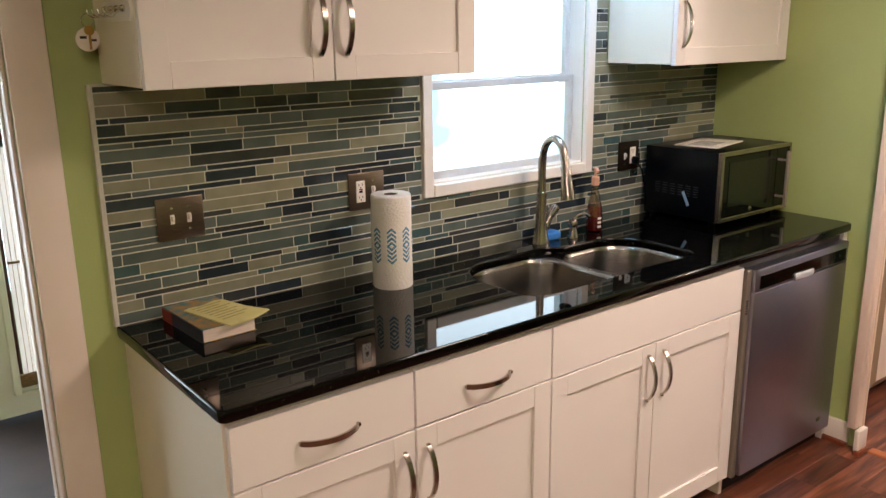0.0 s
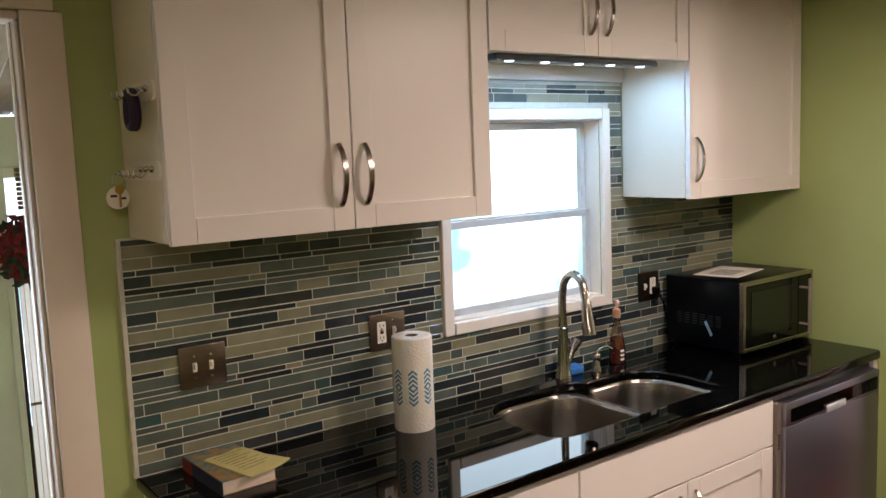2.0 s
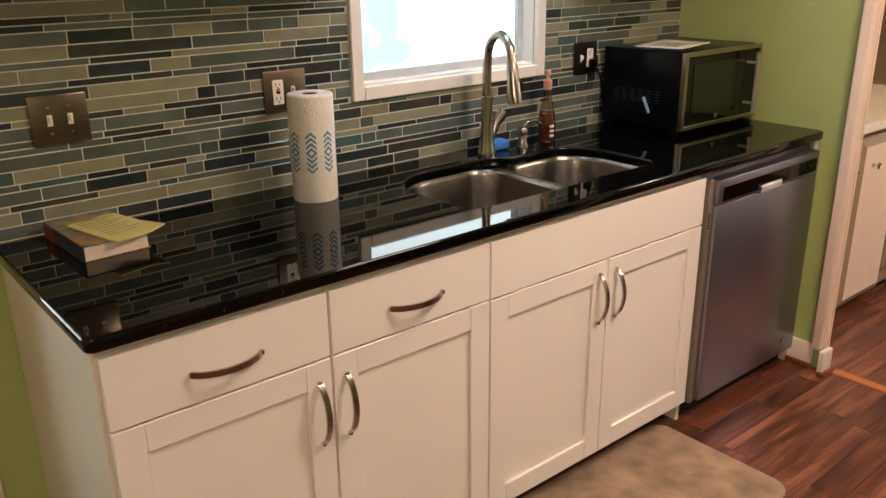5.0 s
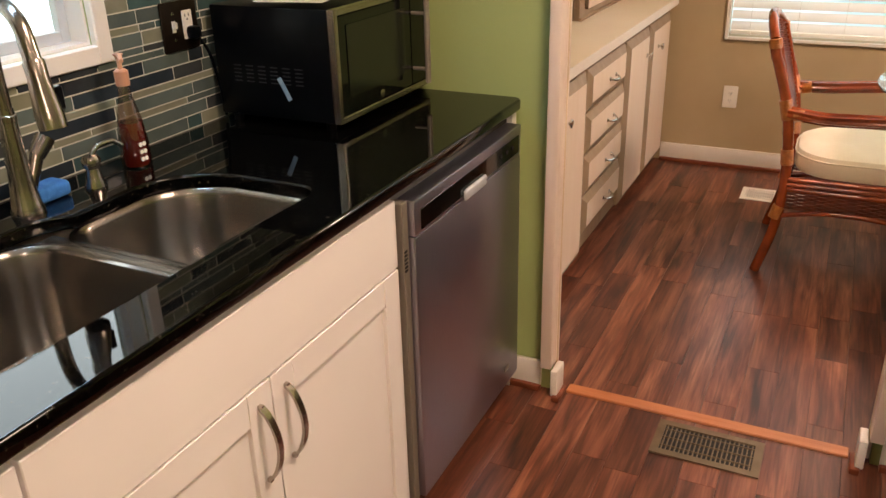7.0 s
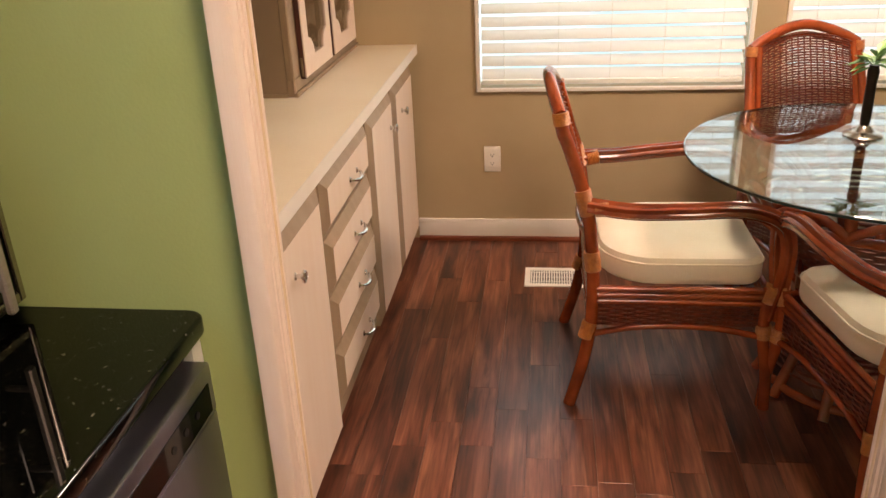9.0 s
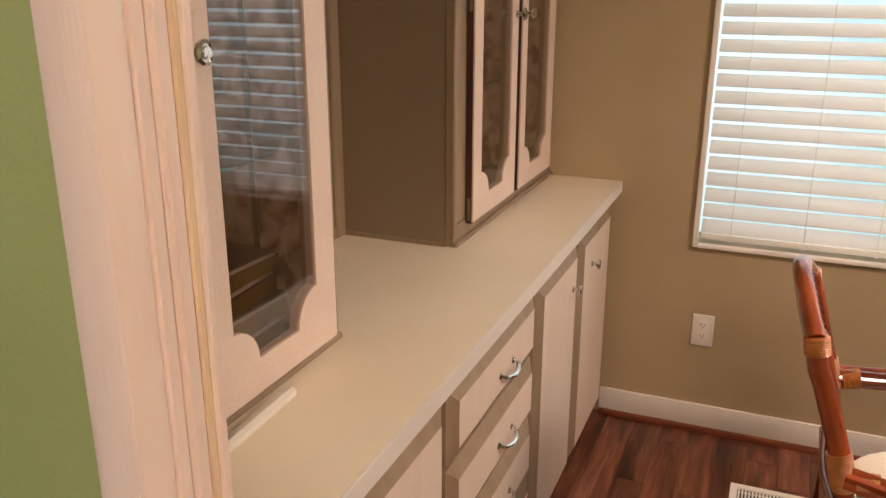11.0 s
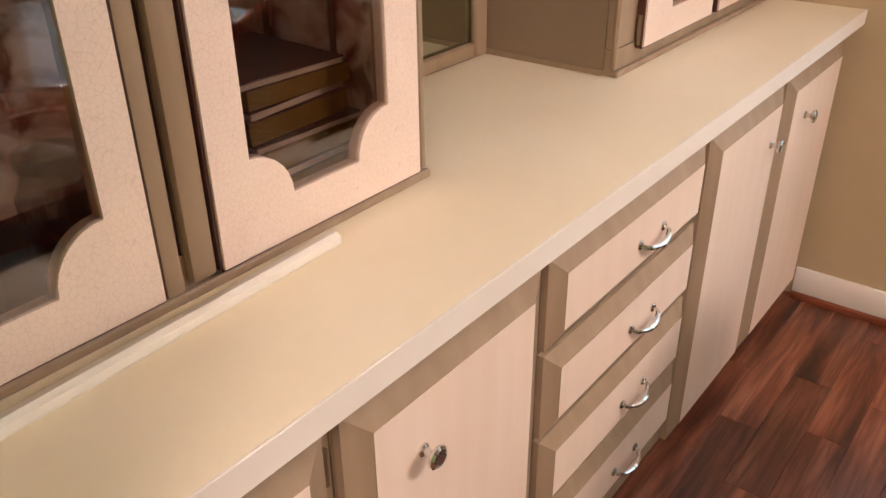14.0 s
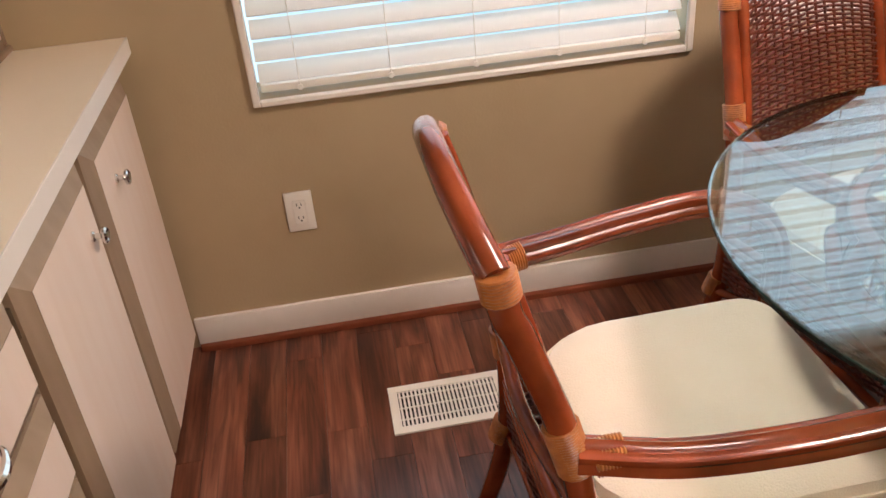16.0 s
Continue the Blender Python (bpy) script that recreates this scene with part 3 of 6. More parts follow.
skirting(EAST - 0.014, EAST - 0.001, -4.98, 1.462, (EAST - 0.03, EAST - 0.002, -4.98, 1.462))
skirting(WX - 0.016, WX - 0.001, 1.312, 1.43, (WX - 0.03, WX - 0.002, 1.312, 1.43))
skirting(WX - 0.056, WX + 0.016, 1.247, 1.2685, (WX - 0.068, WX + 0.016, 1.235, 1.262))
skirting(WX - 0.016, WX - 0.001, -0.4, 0.360, (WX - 0.03, WX - 0.002, -0.4, 0.360))
skirting(WX - 0.056, WX + 0.016, 0.3985, 0.420, (WX - 0.068, WX + 0.016, 0.405, 0.432))
single("threshold", B(WX + 0.0, WX + 0.045, 0.433, 1.234, -0.004, 0.007, bevel=0.003), STRIP, "thin orange wood strip on the floor", "threshold", kind="structure")

# doorway to the sunroom
dc = thing("door_frame", (dx1, NORTH, 0), "white painted door casing", "door frame", kind="structure")
part("casing", B(dx1 + 0.0, dx1 + 0.094, NORTH - 0.018, NORTH - 0.001, 0, dz1 + 0.0, bevel=0.005, seg=2), CASING, dc)
part("casing", B(dx0 - 0.075, dx0, NORTH - 0.018, NORTH - 0.001, 0, dz1, bevel=0.005, seg=2), CASING, dc)
part("head_casing", B(dx0 - 0.075, dx1 + 0.075, NORTH - 0.018, NORTH - 0.001, dz1 + 0.001, dz1 + 0.075, bevel=0.005, seg=2), CASING, dc)
part("jamb", B(dx1 - 0.010, dx1 - 0.001, NORTH - 0.002, NORTH + 0.092, 0, dz1 - 0.021, bevel=0.003), CASING, dc)
part("stop", B(dx1 - 0.016, dx1 - 0.0105, NORTH + 0.04, NORTH + 0.07, 0, dz1 - 0.021, bevel=0.003), CASING, dc)
part("jamb", B(dx0 + 0.001, dx0 + 0.02, NORTH - 0.002, NORTH + 0.092, 0, dz1 - 0.021, bevel=0.003), CASING, dc)
part("head_jamb", B(dx0 + 0.001, dx1 - 0.001, NORTH - 0.002, NORTH + 0.092, dz1 - 0.02, dz1 - 0.001, bevel=0.003), CASING, dc)
# ---- sunroom beyond the doorway ----
SN = 3.80
single("sunroom_floor", B(-2.2, 1.4, NORTH + 0.14, SN + 0.1, -0.3, -0.02), SUN_FLOOR, "dark sunroom floor", "floor", kind="structure", smooth=False)
OPENINGS = [(-1.5, -0.45), (-0.35, 0.30), (0.40, 1.2)]
bm = plate_with_holes([(-2.2, 0), (1.4, 0), (1.4, 1.95), (-2.2, 1.95)], [[(a, 0.10), (c, 0.10), (c, 1.74), (a, 1.74)] for a, c in OPENINGS], lambda u, v, w: (u, SN + w, v), 0.1)
single("wall_sunroom_north", bm, PANEL_WHITE, "white board wall of the sunroom with windows", "wall", kind="structure", smooth=False)
single("wall_sunroom_east", B(1.4, 1.5, NORTH + 0.14, SN + 0.1, 0, 2.6), PANEL_WHITE, "white board end wall of the sunroom", "wall", kind="structure", smooth=False)
single("wall_sunroom_west", B(-2.3, -2.2, NORTH + 0.14, SN + 0.1, 0, 2.6), PANEL_WHITE, "white board end wall of the sunroom", "wall", kind="structure", smooth=False)
bm = bmesh.new()
for i in range(36):
    xa = -2.2 + 0.10 * i
    v = [bm.verts.new(p) for p in ((xa + 0.003, NORTH + 0.09, 2.42), (xa + 0.097, NORTH + 0.09, 2.42), (xa + 0.097, SN + 0.1, 1.96), (xa + 0.003, SN + 0.1, 1.96))]
    w = [bm.verts.new(p.co + Vector((0, 0, 0.02))) for p in v]
    for a in range(4):
        bm.faces.new((v[a], v[(a + 1) % 4], w[(a + 1) % 4], w[a]))
    bm.faces.new(v[::-1])
    bm.faces.new(w)
box(bm, -2.2, 1.4, NORTH + 0.14, SN + 0.1, 2.6, 2.66)
single("ceiling_sunroom", bm, CEIL_BOARD, "sloping white board sunroom ceiling", "ceiling", kind="structure", smooth=False)
for a, c in OPENINGS:
    w = thing("window_sunroom", (a, SN, 0.1), "white framed sunroom window", "window", kind="structure")
    part("window_frame", B(a, a + 0.03, SN - 0.02, SN + 0.08, 0.10, 1.74, bevel=0.004), WHITE_TRIM, w)
    part("window_frame", B(c - 0.03, c, SN - 0.02, SN + 0.08, 0.10, 1.74, bevel=0.004), WHITE_TRIM, w)
    part("rail", B(a + 0.03, c - 0.03, SN + 0.02, SN + 0.08, 0.10, 0.16, bevel=0.004), WHITE_TRIM, w)
    part("rail", B(a + 0.03, c - 0.03, SN + 0.02, SN + 0.08, 1.69, 1.74, bevel=0.004), WHITE_TRIM, w)
    part("rail", B(a + 0.03, c - 0.03, SN + 0.02, SN + 0.08, 1.45, 1.49, bevel=0.004), WHITE_TRIM, w)
    pane = part("pane", B(a + 0.03, c - 0.03, SN + 0.045, SN + 0.05, 0.16, 1.69), CLEAR, w)
    pane.visible_shadow = False

# sheer woven shade fixed in the window
sh = thing("window_shade", (0.6, SN, 0.12), "sheer woven shade with daylight behind it", "window shade", kind="structure")
for i in range(22):
    xx = 0.450 + i * 0.0205
    part("strip", B(xx, xx + 0.0185, SN + 0.006, SN + 0.008, 0.187, 1.275), SHEER, sh, smooth=False)
    part("cord", B(xx + 0.0188, xx + 0.0202, SN + 0.003, SN + 0.008, 0.187, 1.275), BAMBOO, sh, smooth=False)
part("fold", B(0.450, 0.90, SN + 0.001, SN + 0.005, 0.70, 0.712), BAMBOO, sh, smooth=False)
part("side_tape", B(0.4315, 0.447, SN + 0.0005, SN + 0.0055, 0.19, 1.27), WOOD_DARK, sh, "dark cloth tape")
part("bottom_bar", B(0.432, 0.90, SN - 0.004, SN + 0.016, 0.125, 0.187, bevel=0.006), BAMBOO, sh)
rs = thing("roller_shade", (0.62, SN, 1.6), "brown woven bamboo roll shade in the window", "window shade", kind="structure")
for i in range(9):
    part("reed", B(0.475, 0.92, SN - 0.014, SN + 0.012, 1.555 + i * 0.02, 1.573 + i * 0.02, bevel=0.003), BAMBOO, rs)

# red artificial flower wreath hung on the window frame
wr = thing("wreath", (0.490, SN - 0.02, 1.36), "red cloth poinsettia wreath with dark leaves", "wreath", kind="structure")
rng = random.Random(5)
bm, bm2 = bmesh.new(), bmesh.new()
for i in range(60):
    a = rng.uniform(0, 2 * math.pi)
    rr = rng.uniform(0.02, 0.11)
    c = Vector((0.490 + rr * math.cos(a), SN - 0.04 - rng.uniform(0, .05), 1.385 + 1.25 * rr * math.sin(a)))
    tgt = bm if rng.random() < 0.72 else bm2
    for k in range(5):
        b_ = rng.uniform(0, 6.28)
        d = Vector((math.cos(b_), rng.uniform(-.6, .1), math.sin(b_))) * rng.uniform(.04, .065)
        s_ = d.cross(Vector((0, 1, 0.2))).normalized() * 0.016
        q = [tgt.verts.new(p) for p in (c, c + d * .5 + s_ + Vector((0, -.006, 0)), c + d, c + d * .5 - s_ + Vector((0, -.006, 0)))]
        tgt.faces.new(q)
tagged(part("flowers", bm, PETAL_RED, wr, smooth=False), kind="stuff")
tagged(part("leaves", bm2, LEAF_DARK, wr, smooth=False), kind="stuff")
part("ring", T([(0.490 + 0.09 * math.cos(a), SN - 0.03, 1.385 + 0.11 * math.sin(a)) for a in [i * math.pi / 12 for i in range(24)]], 0.012, 6, closed=True), LEAF_DARK, wr)

# ---- kitchen window ----
win = thing("window_1", ((wx0 + wx1) / 2, NORTH, wz0), "white framed kitchen window with two sashes", "window", kind="structure")
CW = 0.04
part("window_frame", B(wx0 - CW, wx0, NORTH - 0.022, NORTH - 0.001, wz0 - CW, wz1 + CW, bevel=0.003), WHITE_TRIM, win)
part("window_frame", B(wx1, wx1 + CW, NORTH - 0.022, NORTH - 0.001, wz0 - CW, wz1 + CW, bevel=0.003), WHITE_TRIM, win)
part("window_frame", B(wx0 + 0.001, wx1 - 0.001, NORTH - 0.022, NORTH - 0.001, wz1, wz1 + CW, bevel=0.003), WHITE_TRIM, win)
part("window_sill", B(wx0 + 0.001, wx1 - 0.001, NORTH - 0.024, NORTH + 0.0, wz0 - CW, wz0, bevel=0.003), WHITE_TRIM, win)
part("reveal", B(wx0, wx0 + 0.006, NORTH, NORTH + 0.089, wz0, wz1), WHITE_TRIM, win)
part("reveal", B(wx1 - 0.006, wx1, NORTH, NORTH + 0.089, wz0, wz1), WHITE_TRIM, win)
part("reveal", B(wx0 + 0.006, wx1 - 0.006, NORTH, NORTH + 0.089, wz1 - 0.006, wz1), WHITE_TRIM, win)
part("reveal", B(wx0 + 0.006, wx1 - 0.006, NORTH, NORTH + 0.089, wz0, wz0 + 0.006), WHITE_TRIM, win)
zm = 1.495
for z0, z1, yy in ((wz0 + 0.006, zm, NORTH + 0.045), (zm - 0.02, wz1 - 0.006, NORTH + 0.066)):
    sa = part("sash", B(wx0 + 0.007, wx0 + 0.03, yy, yy + 0.022, z0, z1, bevel=0.002), ALU, win, "aluminium sash")
    part("sash_rail", B(wx0 + 0.03, wx1 - 0.03, yy, yy + 0.022, z0, z0 + 0.025, bevel=0.002), ALU, win, "aluminium rail")
    part("sash_rail", B(wx0 + 0.03, wx1 - 0.03, yy, yy + 0.022, z1 - 0.025, z1, bevel=0.002), ALU, win, "aluminium rail")
    part("sash", B(wx1 - 0.03, wx1 - 0.007, yy, yy + 0.022, z0, z1, bevel=0.002), ALU, win, "aluminium sash")
    p = part("pane", B(wx0 + 0.03, wx1 - 0.03, yy + 0.009, yy + 0.013, z0 + 0.025, z1 - 0.025), CLEAR, win)
    p.visible_shadow = False
single("backdrop", B(-9, 14, 7.0, 7.02, -0.3, 7.0), OUTDOORS, "bright outdoors beyond the windows", "backdrop", kind="structure", smooth=False)

single("backdrop", B(7.0, 7.02, -9, 6.9, -0.9, 7.0), OUTDOORS_EAST, "pale bright outdoors beyond the blinds", "backdrop", kind="structure", smooth=False)

# ---- windows with blinds ----
for wi, (a, c) in enumerate(WINDOWS):
    w = thing("window_%d" % (wi + 2), (EAST, (a + c) / 2, ez0), "white framed dining window", "window", kind="structure")
    part("window_frame", B(EAST - 0.016, EAST - 0.001, a - 0.006, a + 0.012, ez0 - 0.012, ez1 + 0.02, bevel=0.003), WHITE_TRIM, w)
    part("window_frame", B(EAST - 0.016, EAST - 0.001, c - 0.012, c + 0.006, ez0 - 0.012, ez1 + 0.02, bevel=0.003), WHITE_TRIM, w)
    part("window_sill", B(EAST - 0.018, EAST - 0.001, a + 0.012, c - 0.012, ez0 - 0.012, ez0 + 0.004, bevel=0.003), WHITE_TRIM, w)
    part("window_frame", B(EAST - 0.016, EAST - 0.001, a + 0.012, c - 0.012, ez1 + 0.0, ez1 + 0.02, bevel=0.003), WHITE_TRIM, w)
    p = part("pane", B(EAST + 0.09, EAST + 0.095, a + 0.001, c - 0.001, ez0 + 0.001, ez1 - 0.001), CLEAR, w)
    p.visible_shadow = False
    bl = thing("window_blind", (EAST + 0.03, (a + c) / 2, ez0), "white faux-wood blind, slats lowered and tilted", "blind", "window blinds")
    y0, y1 = a + 0.016, c - 0.016
    part("head_rail", B(EAST + 0.012, EAST + 0.06, y0, y1, ez1 - 0.05, ez1 - 0.004, bevel=0.004), WHITE_PLASTIC, bl)
    part("bottom_rail", B(EAST + 0.014, EAST + 0.058, y0, y1, ez0 + 0.012, ez0 + 0.032, bevel=0.005, seg=2), WHITE_PLASTIC, bl)
    bm = bmesh.new()
    ca, sa_ = math.cos(radians(46)), math.sin(radians(46))
    pts = []
    for k in range(5):
        u = -0.0255 + 0.01275 * k
        bow = 0.003 * (1 - (u / 0.0255) ** 2)
        pts.append((u * ca - bow * sa_, u * sa_ + bow * ca))
    prof = pts + [(u + 0.0028 * sa_, v - 0.0028 * ca) for u, v in pts[::-1]]
    r0 = [bm.verts.new((u, y0, v)) for u, v in prof]
    r1 = [bm.verts.new((u, y1, v)) for u, v in prof]
    for k in range(len(prof)):
        bm.faces.new((r0[k], r0[(k + 1) % len(prof)], r1[(k + 1) % len(prof)], r1[k]))
    bm.faces.new(r0)
    bm.faces.new(r1[::-1])
    me = finish("slat", bm, BLIND, True)
    shade_by_angle(me)
    z = ez0 + 0.055
    while z < ez1 - 0.06:
        s = new("slat", me)
        s.parent = bl
        s.matrix_parent_inverse = Matrix.Translation(-ORIGIN[bl.name])
        s.location = (EAST + 0.036, 0, z)
        z += 0.0535
    for f in (0.1, 0.5, 0.9) if c - a < 1.0 else (0.09, 0.30, 0.5, 0.70, 0.91):
        yy = y0 + (y1 - y0) * f
        part("ladder_cord", T([(EAST + 0.012, yy, ez0 + 0.02), (EAST + 0.012, yy, ez1 - 0.04)], 0.0012, 5), WHITE_PLASTIC, bl)
        part("cord_button", L([(0.002, -0.004), (0.007, -0.003), (0.007, 0.002), (0.002, 0.003)], (EAST + 0.012, yy, ez0 + 0.018), 10, "x"), WHITE_PLASTIC, bl)

# outlet on the tan wall
def outlet(name, label, x, y, z, axis, mat, kinds, w=0.115):
    """A wall plate; axis 'y': on a north wall facing south; 'x': on an east wall facing west. kinds: switch or outlet for each gang."""
    t = thing(name, (x, y, z), label, "wall plate")

    def P(u0, u1, d0, d1, z0, z1, **k):
        return B(x + u0, x + u1, y - d1, y - d0, z + z0, z + z1, **k) if axis == "y" else B(x - d1, x - d0, y + u0, y + u1, z + z0, z + z1, **k)
    part("plate", P(-w / 2, w / 2, 0.0005, 0.006, -0.0575, 0.0575, bevel=0.003, seg=2), mat, t)
    n_ = len(kinds)
    for i, kd in enumerate(kinds):
        u = (i - (n_ - 1) / 2) * 0.046
        sg = -1 if axis == "x" else 1
        if kd == "switch":
            part("toggle_slot", P(u - 0.006, u + 0.006, 0.006, 0.0066, -0.013, 0.013), WHITE_PLASTIC, t)
            part("toggle", P(u - 0.004, u + 0.004, 0.006, 0.016, -0.004, 0.011, bevel=0.0015), WHITE_PLASTIC, t)
            for zz in (-0.03, 0.03):
                part("screw", P(u - 0.003, u + 0.003, 0.006, 0.0072, zz - 0.003, zz + 0.003, bevel=0.001), CHROME, t)
        else:
            part("receptacle", P(u - 0.0165, u + 0.0165, 0.006, 0.0075, -0.033, 0.033, bevel=0.002), WHITE_PLASTIC, t)
            for zz in (-0.019, 0.019):
                for du in (-0.006, 0.006):
                    part("slot", P(u + du - 0.001, u + du + 0.001, 0.0075, 0.0079, zz - 0.002, zz + 0.006), DARK, t)
                part("slot", P(u - 0.002, u + 0.002, 0.0075, 0.0079, zz - 0.009, zz - 0.005), DARK, t)
            if kd == "gfci":
                part("button", P(u - 0.006, u + 0.006, 0.0075, 0.0086, -0.004, 0.0035), BLACK, t)
                part("button", P(u - 0.006, u + 0.006, 0.0075, 0.0086, 0.005, 0.009), BOOK_RED, t)
    return t


outlet("wall_outlet", "white plastic double outlet on the tan wall", EAST, 1.125, 0.378, "x", WHITE_PLASTIC, ["outlet"], 0.072)
outlet("light_switch", "brushed metal double switch plate on tiles", 0.596, NORTH - 0.012, 1.184, "y", PLATE, ["switch", "switch"], 0.13)
outlet("wall_outlet", "brushed metal plate with outlet and switch", 1.187, NORTH - 0.012, 1.184, "y", PLATE, ["gfci", "switch"], 0.13)
wp = outlet("wall_outlet", "dark bronze plate with plugs beside the microwave", 2.425, NORTH - 0.012, 1.168, "y", DARK_PLATE, ["switch", "outlet"], 0.12)
part("plug", B(2.437, 2.461, NORTH - 0.050, NORTH - 0.02, 1.135, 1.165, bevel=0.007, seg=2), BLACK, wp, "black plug")
part("cord", T(smooth_path([(2.450, NORTH - 0.045, 1.140), (2.463, NORTH - 0.06, 1.10), (2.49, NORTH - 0.055, 1.02), (2.53, NORTH - 0.03, 0.93)]), 0.004, 6), BLACK, wp)


# ---- kitchen cabinets ----
def bow_handle(parent, p0, p1, out, r=0.005):
    """A flat bowed bar pull between two points, standing off along out."""
    a, c, o = Vector(p0), Vector(p1), Vector(out)
    pts = []
    for k in range(13):
        f = k / 12
        pts.append(a.lerp(c, f) + o * (0.004 + 0.030 * math.sin(math.pi * f) ** 0.7))
    d = (c - a).normalized()
    side = d.cross(o).normalized()
    bm = bmesh.new()
    rings = []
    for i, p in enumerate(pts):
        t = (pts[min(i + 1, 12)] - pts[max(i - 1, 0)]).normalized()
        nn = side.cross(t).normalized()
        w = 0.0065
        rings.append([bm.verts.new(p + side * su * w + nn * sn * 0.0028) for su, sn in ((-1, -1), (1, -1), (1, 1), (-1, 1))])
    for A, C in zip(rings, rings[1:]):
        for k in range(4):
            bm.faces.new((A[k], A[(k + 1) % 4], C[(k + 1) % 4], C[k]))
    bm.faces.new(rings[0][::-1])
    bm.faces.new(rings[-1])
    for p in (a, c):
        box(bm, p.x - 0.004 - abs(o.x) * 0.0, p.x + 0.004, min(p.y, p.y + o.y * 0.008), max(p.y, p.y + o.y * 0.008), p.z - 0.004, p.z + 0.004)
    return part("handle", bm, NICKEL, parent, "brushed nickel bowed pull")


def shaker(parent, x0, x1, z0, z1, yf, mat=CAB, rail=0.062, name="door"):
    """A flat-panel door with a raised frame of stiles and rails; yf is the face towards the room."""
    th, b_ = 0.019, 0.0012
    d = part(name, B(x0 + rail - 0.004, x1 - rail + 0.004, yf + 0.009, yf + 0.016, z0 + rail - 0.004, z1 - rail + 0.004), mat, parent)
    part("stile", B(x0, x0 + rail, yf, yf + th, z0, z1, bevel=b_), mat, d)
    part("stile", B(x1 - rail, x1, yf, yf + th, z0, z1, bevel=b_), mat, d)
    part("rail", B(x0 + rail + .0004, x1 - rail - .0004, yf + .0003, yf + th, z1 - rail, z1, bevel=b_), mat, d)
    part("rail", B(x0 + rail + .0004, x1 - rail - .0004, yf + .0003, yf + th, z0, z0 + rail, bevel=b_), mat, d)
    return d


YF = 1.404       # faces of the base doors
CZ = 0.886      # top of the base boxes
DB = 0.074      # bottom of the doors


def base_cabinet(x0, x1, label, left_panel=False):
    t = thing("base_cabinet", ((x0 + x1) / 2, YF + 0.3, 0), label, "cabinet", "kitchen base cabinets")
    bm = bmesh.new()
    box(bm, x0 + 0.001, x0 + 0.018, YF + 0.0205, NORTH - 0.003, 0.0, CZ)
    box(bm, x1 - 0.018, x1 - 0.001, YF + 0.0205, NORTH - 0.003, 0.0, CZ)
    box(bm, x0 + 0.018, x1 - 0.018, YF + 0.0205, NORTH - 0.003, DB + 0.03, DB + 0.048)
    box(bm, x0 + 0.018, x1 - 0.018, NORTH - 0.012, NORTH - 0.003, DB + 0.048, CZ)
    box(bm, x0 + 0.018, x1 - 0.018, YF + 0.0205, YF + 0.04, CZ - 0.05, CZ)
    part("body", bm, CAB_SIDE, t, smooth=False)
    # shade under the doors is put into the kick board's colour
    part("toe_kick", B(x0 + 0.018, x1 - 0.018, YF + 0.07, YF + 0.085, 0, DB + 0.03), DARK, t, "recessed toe kick, shade put into its colour")
    return t


for x0, x1, hx in ((0.422, 0.899, -1), (0.901, 1.369, 1)):
    t = base_cabinet(x0, x1, "white shaker base cabinet with one drawer and door")
    dr = part("drawer_front", B(x0 + 0.002, x1 - 0.002, YF, YF + 0.019, 0.718, 0.868, bevel=0.0015), CAB, t)
    mid = (x0 + x1) / 2
    bow_handle(dr, (mid - 0.075, YF, 0.783), (mid + 0.075, YF, 0.783), (0, -1, 0))
    do = shaker(t, x0 + 0.002, x1 - 0.002, DB, 0.713, YF)
    hxx = x1 - 0.034 if hx < 0 else x0 + 0.034
    bow_handle(do, (hxx, YF, 0.512), (hxx, YF, 0.662), (0, -1, 0))
t = base_cabinet(1.371, 2.288, "white shaker sink base cabinet with two doors")
part("false_front", B(1.373, 2.286, YF, YF + 0.019, 0.716, 0.868, bevel=0.0015), CAB, t)
for x0, x1, hxx in ((1.373, 1.828, 1.792), (1.831, 2.286, 1.866)):
    do = shaker(t, x0, x1, DB, 0.711, YF)
    bow_handle(do, (hxx, YF, 0.525), (hxx, YF, 0.675), (0, -1, 0))
part("end_panel", B(0.4175, 0.4225, YF + 0.021, NORTH - 0.003, 0.0, CZ - 0.001), CAB_SIDE, [o for o in scene.objects if o.name == "base_cabinet"][0])

# worktop with the sink cut-out
SX0, SX1, SY0, SY1 = 1.402, 2.178, 1.512, 1.905
# one opening that follows both bowls
left, right = rounded(SX0, 1.90, SY0, SY1, [0.10, 0.17, 0.07, 0.05], 8), rounded(1.75, SX1, SY0, SY1 - 0.04, [0.15, 0.05, 0.06, 0.05], 8)
cut = [p for p in right if p[0] > 1.885 and p[1] > 1.6] + [p for p in left if p[0] < 1.885] + [p for p in right if p[0] > 1.885 and p[1] < 1.6]
bm = plate_with_holes(rounded(0.402, WX - 0.001, 1.388, NORTH - 0.002, [0.002, 0.002, 0.02, 0.03], 5), [cut], lambda u, v, w: (u, v, 0.888 + w), 0.03)
es = [e for e in bm.edges if len(e.link_faces) == 2 and abs(e.verts[0].co.z - e.verts[1].co.z) < 1e-5 and e.calc_face_angle(0) > 1.0]
bmesh.ops.bevel(bm, geom=es, offset=0.006, segments=3, affect="EDGES", profile=0.5)
wt = single("worktop", bm, GRANITE, "polished black granite worktop with rounded edge", "worktop")
for p in wt.data.polygons:
    if p.normal.z > 0.999:
        p.use_smooth = False


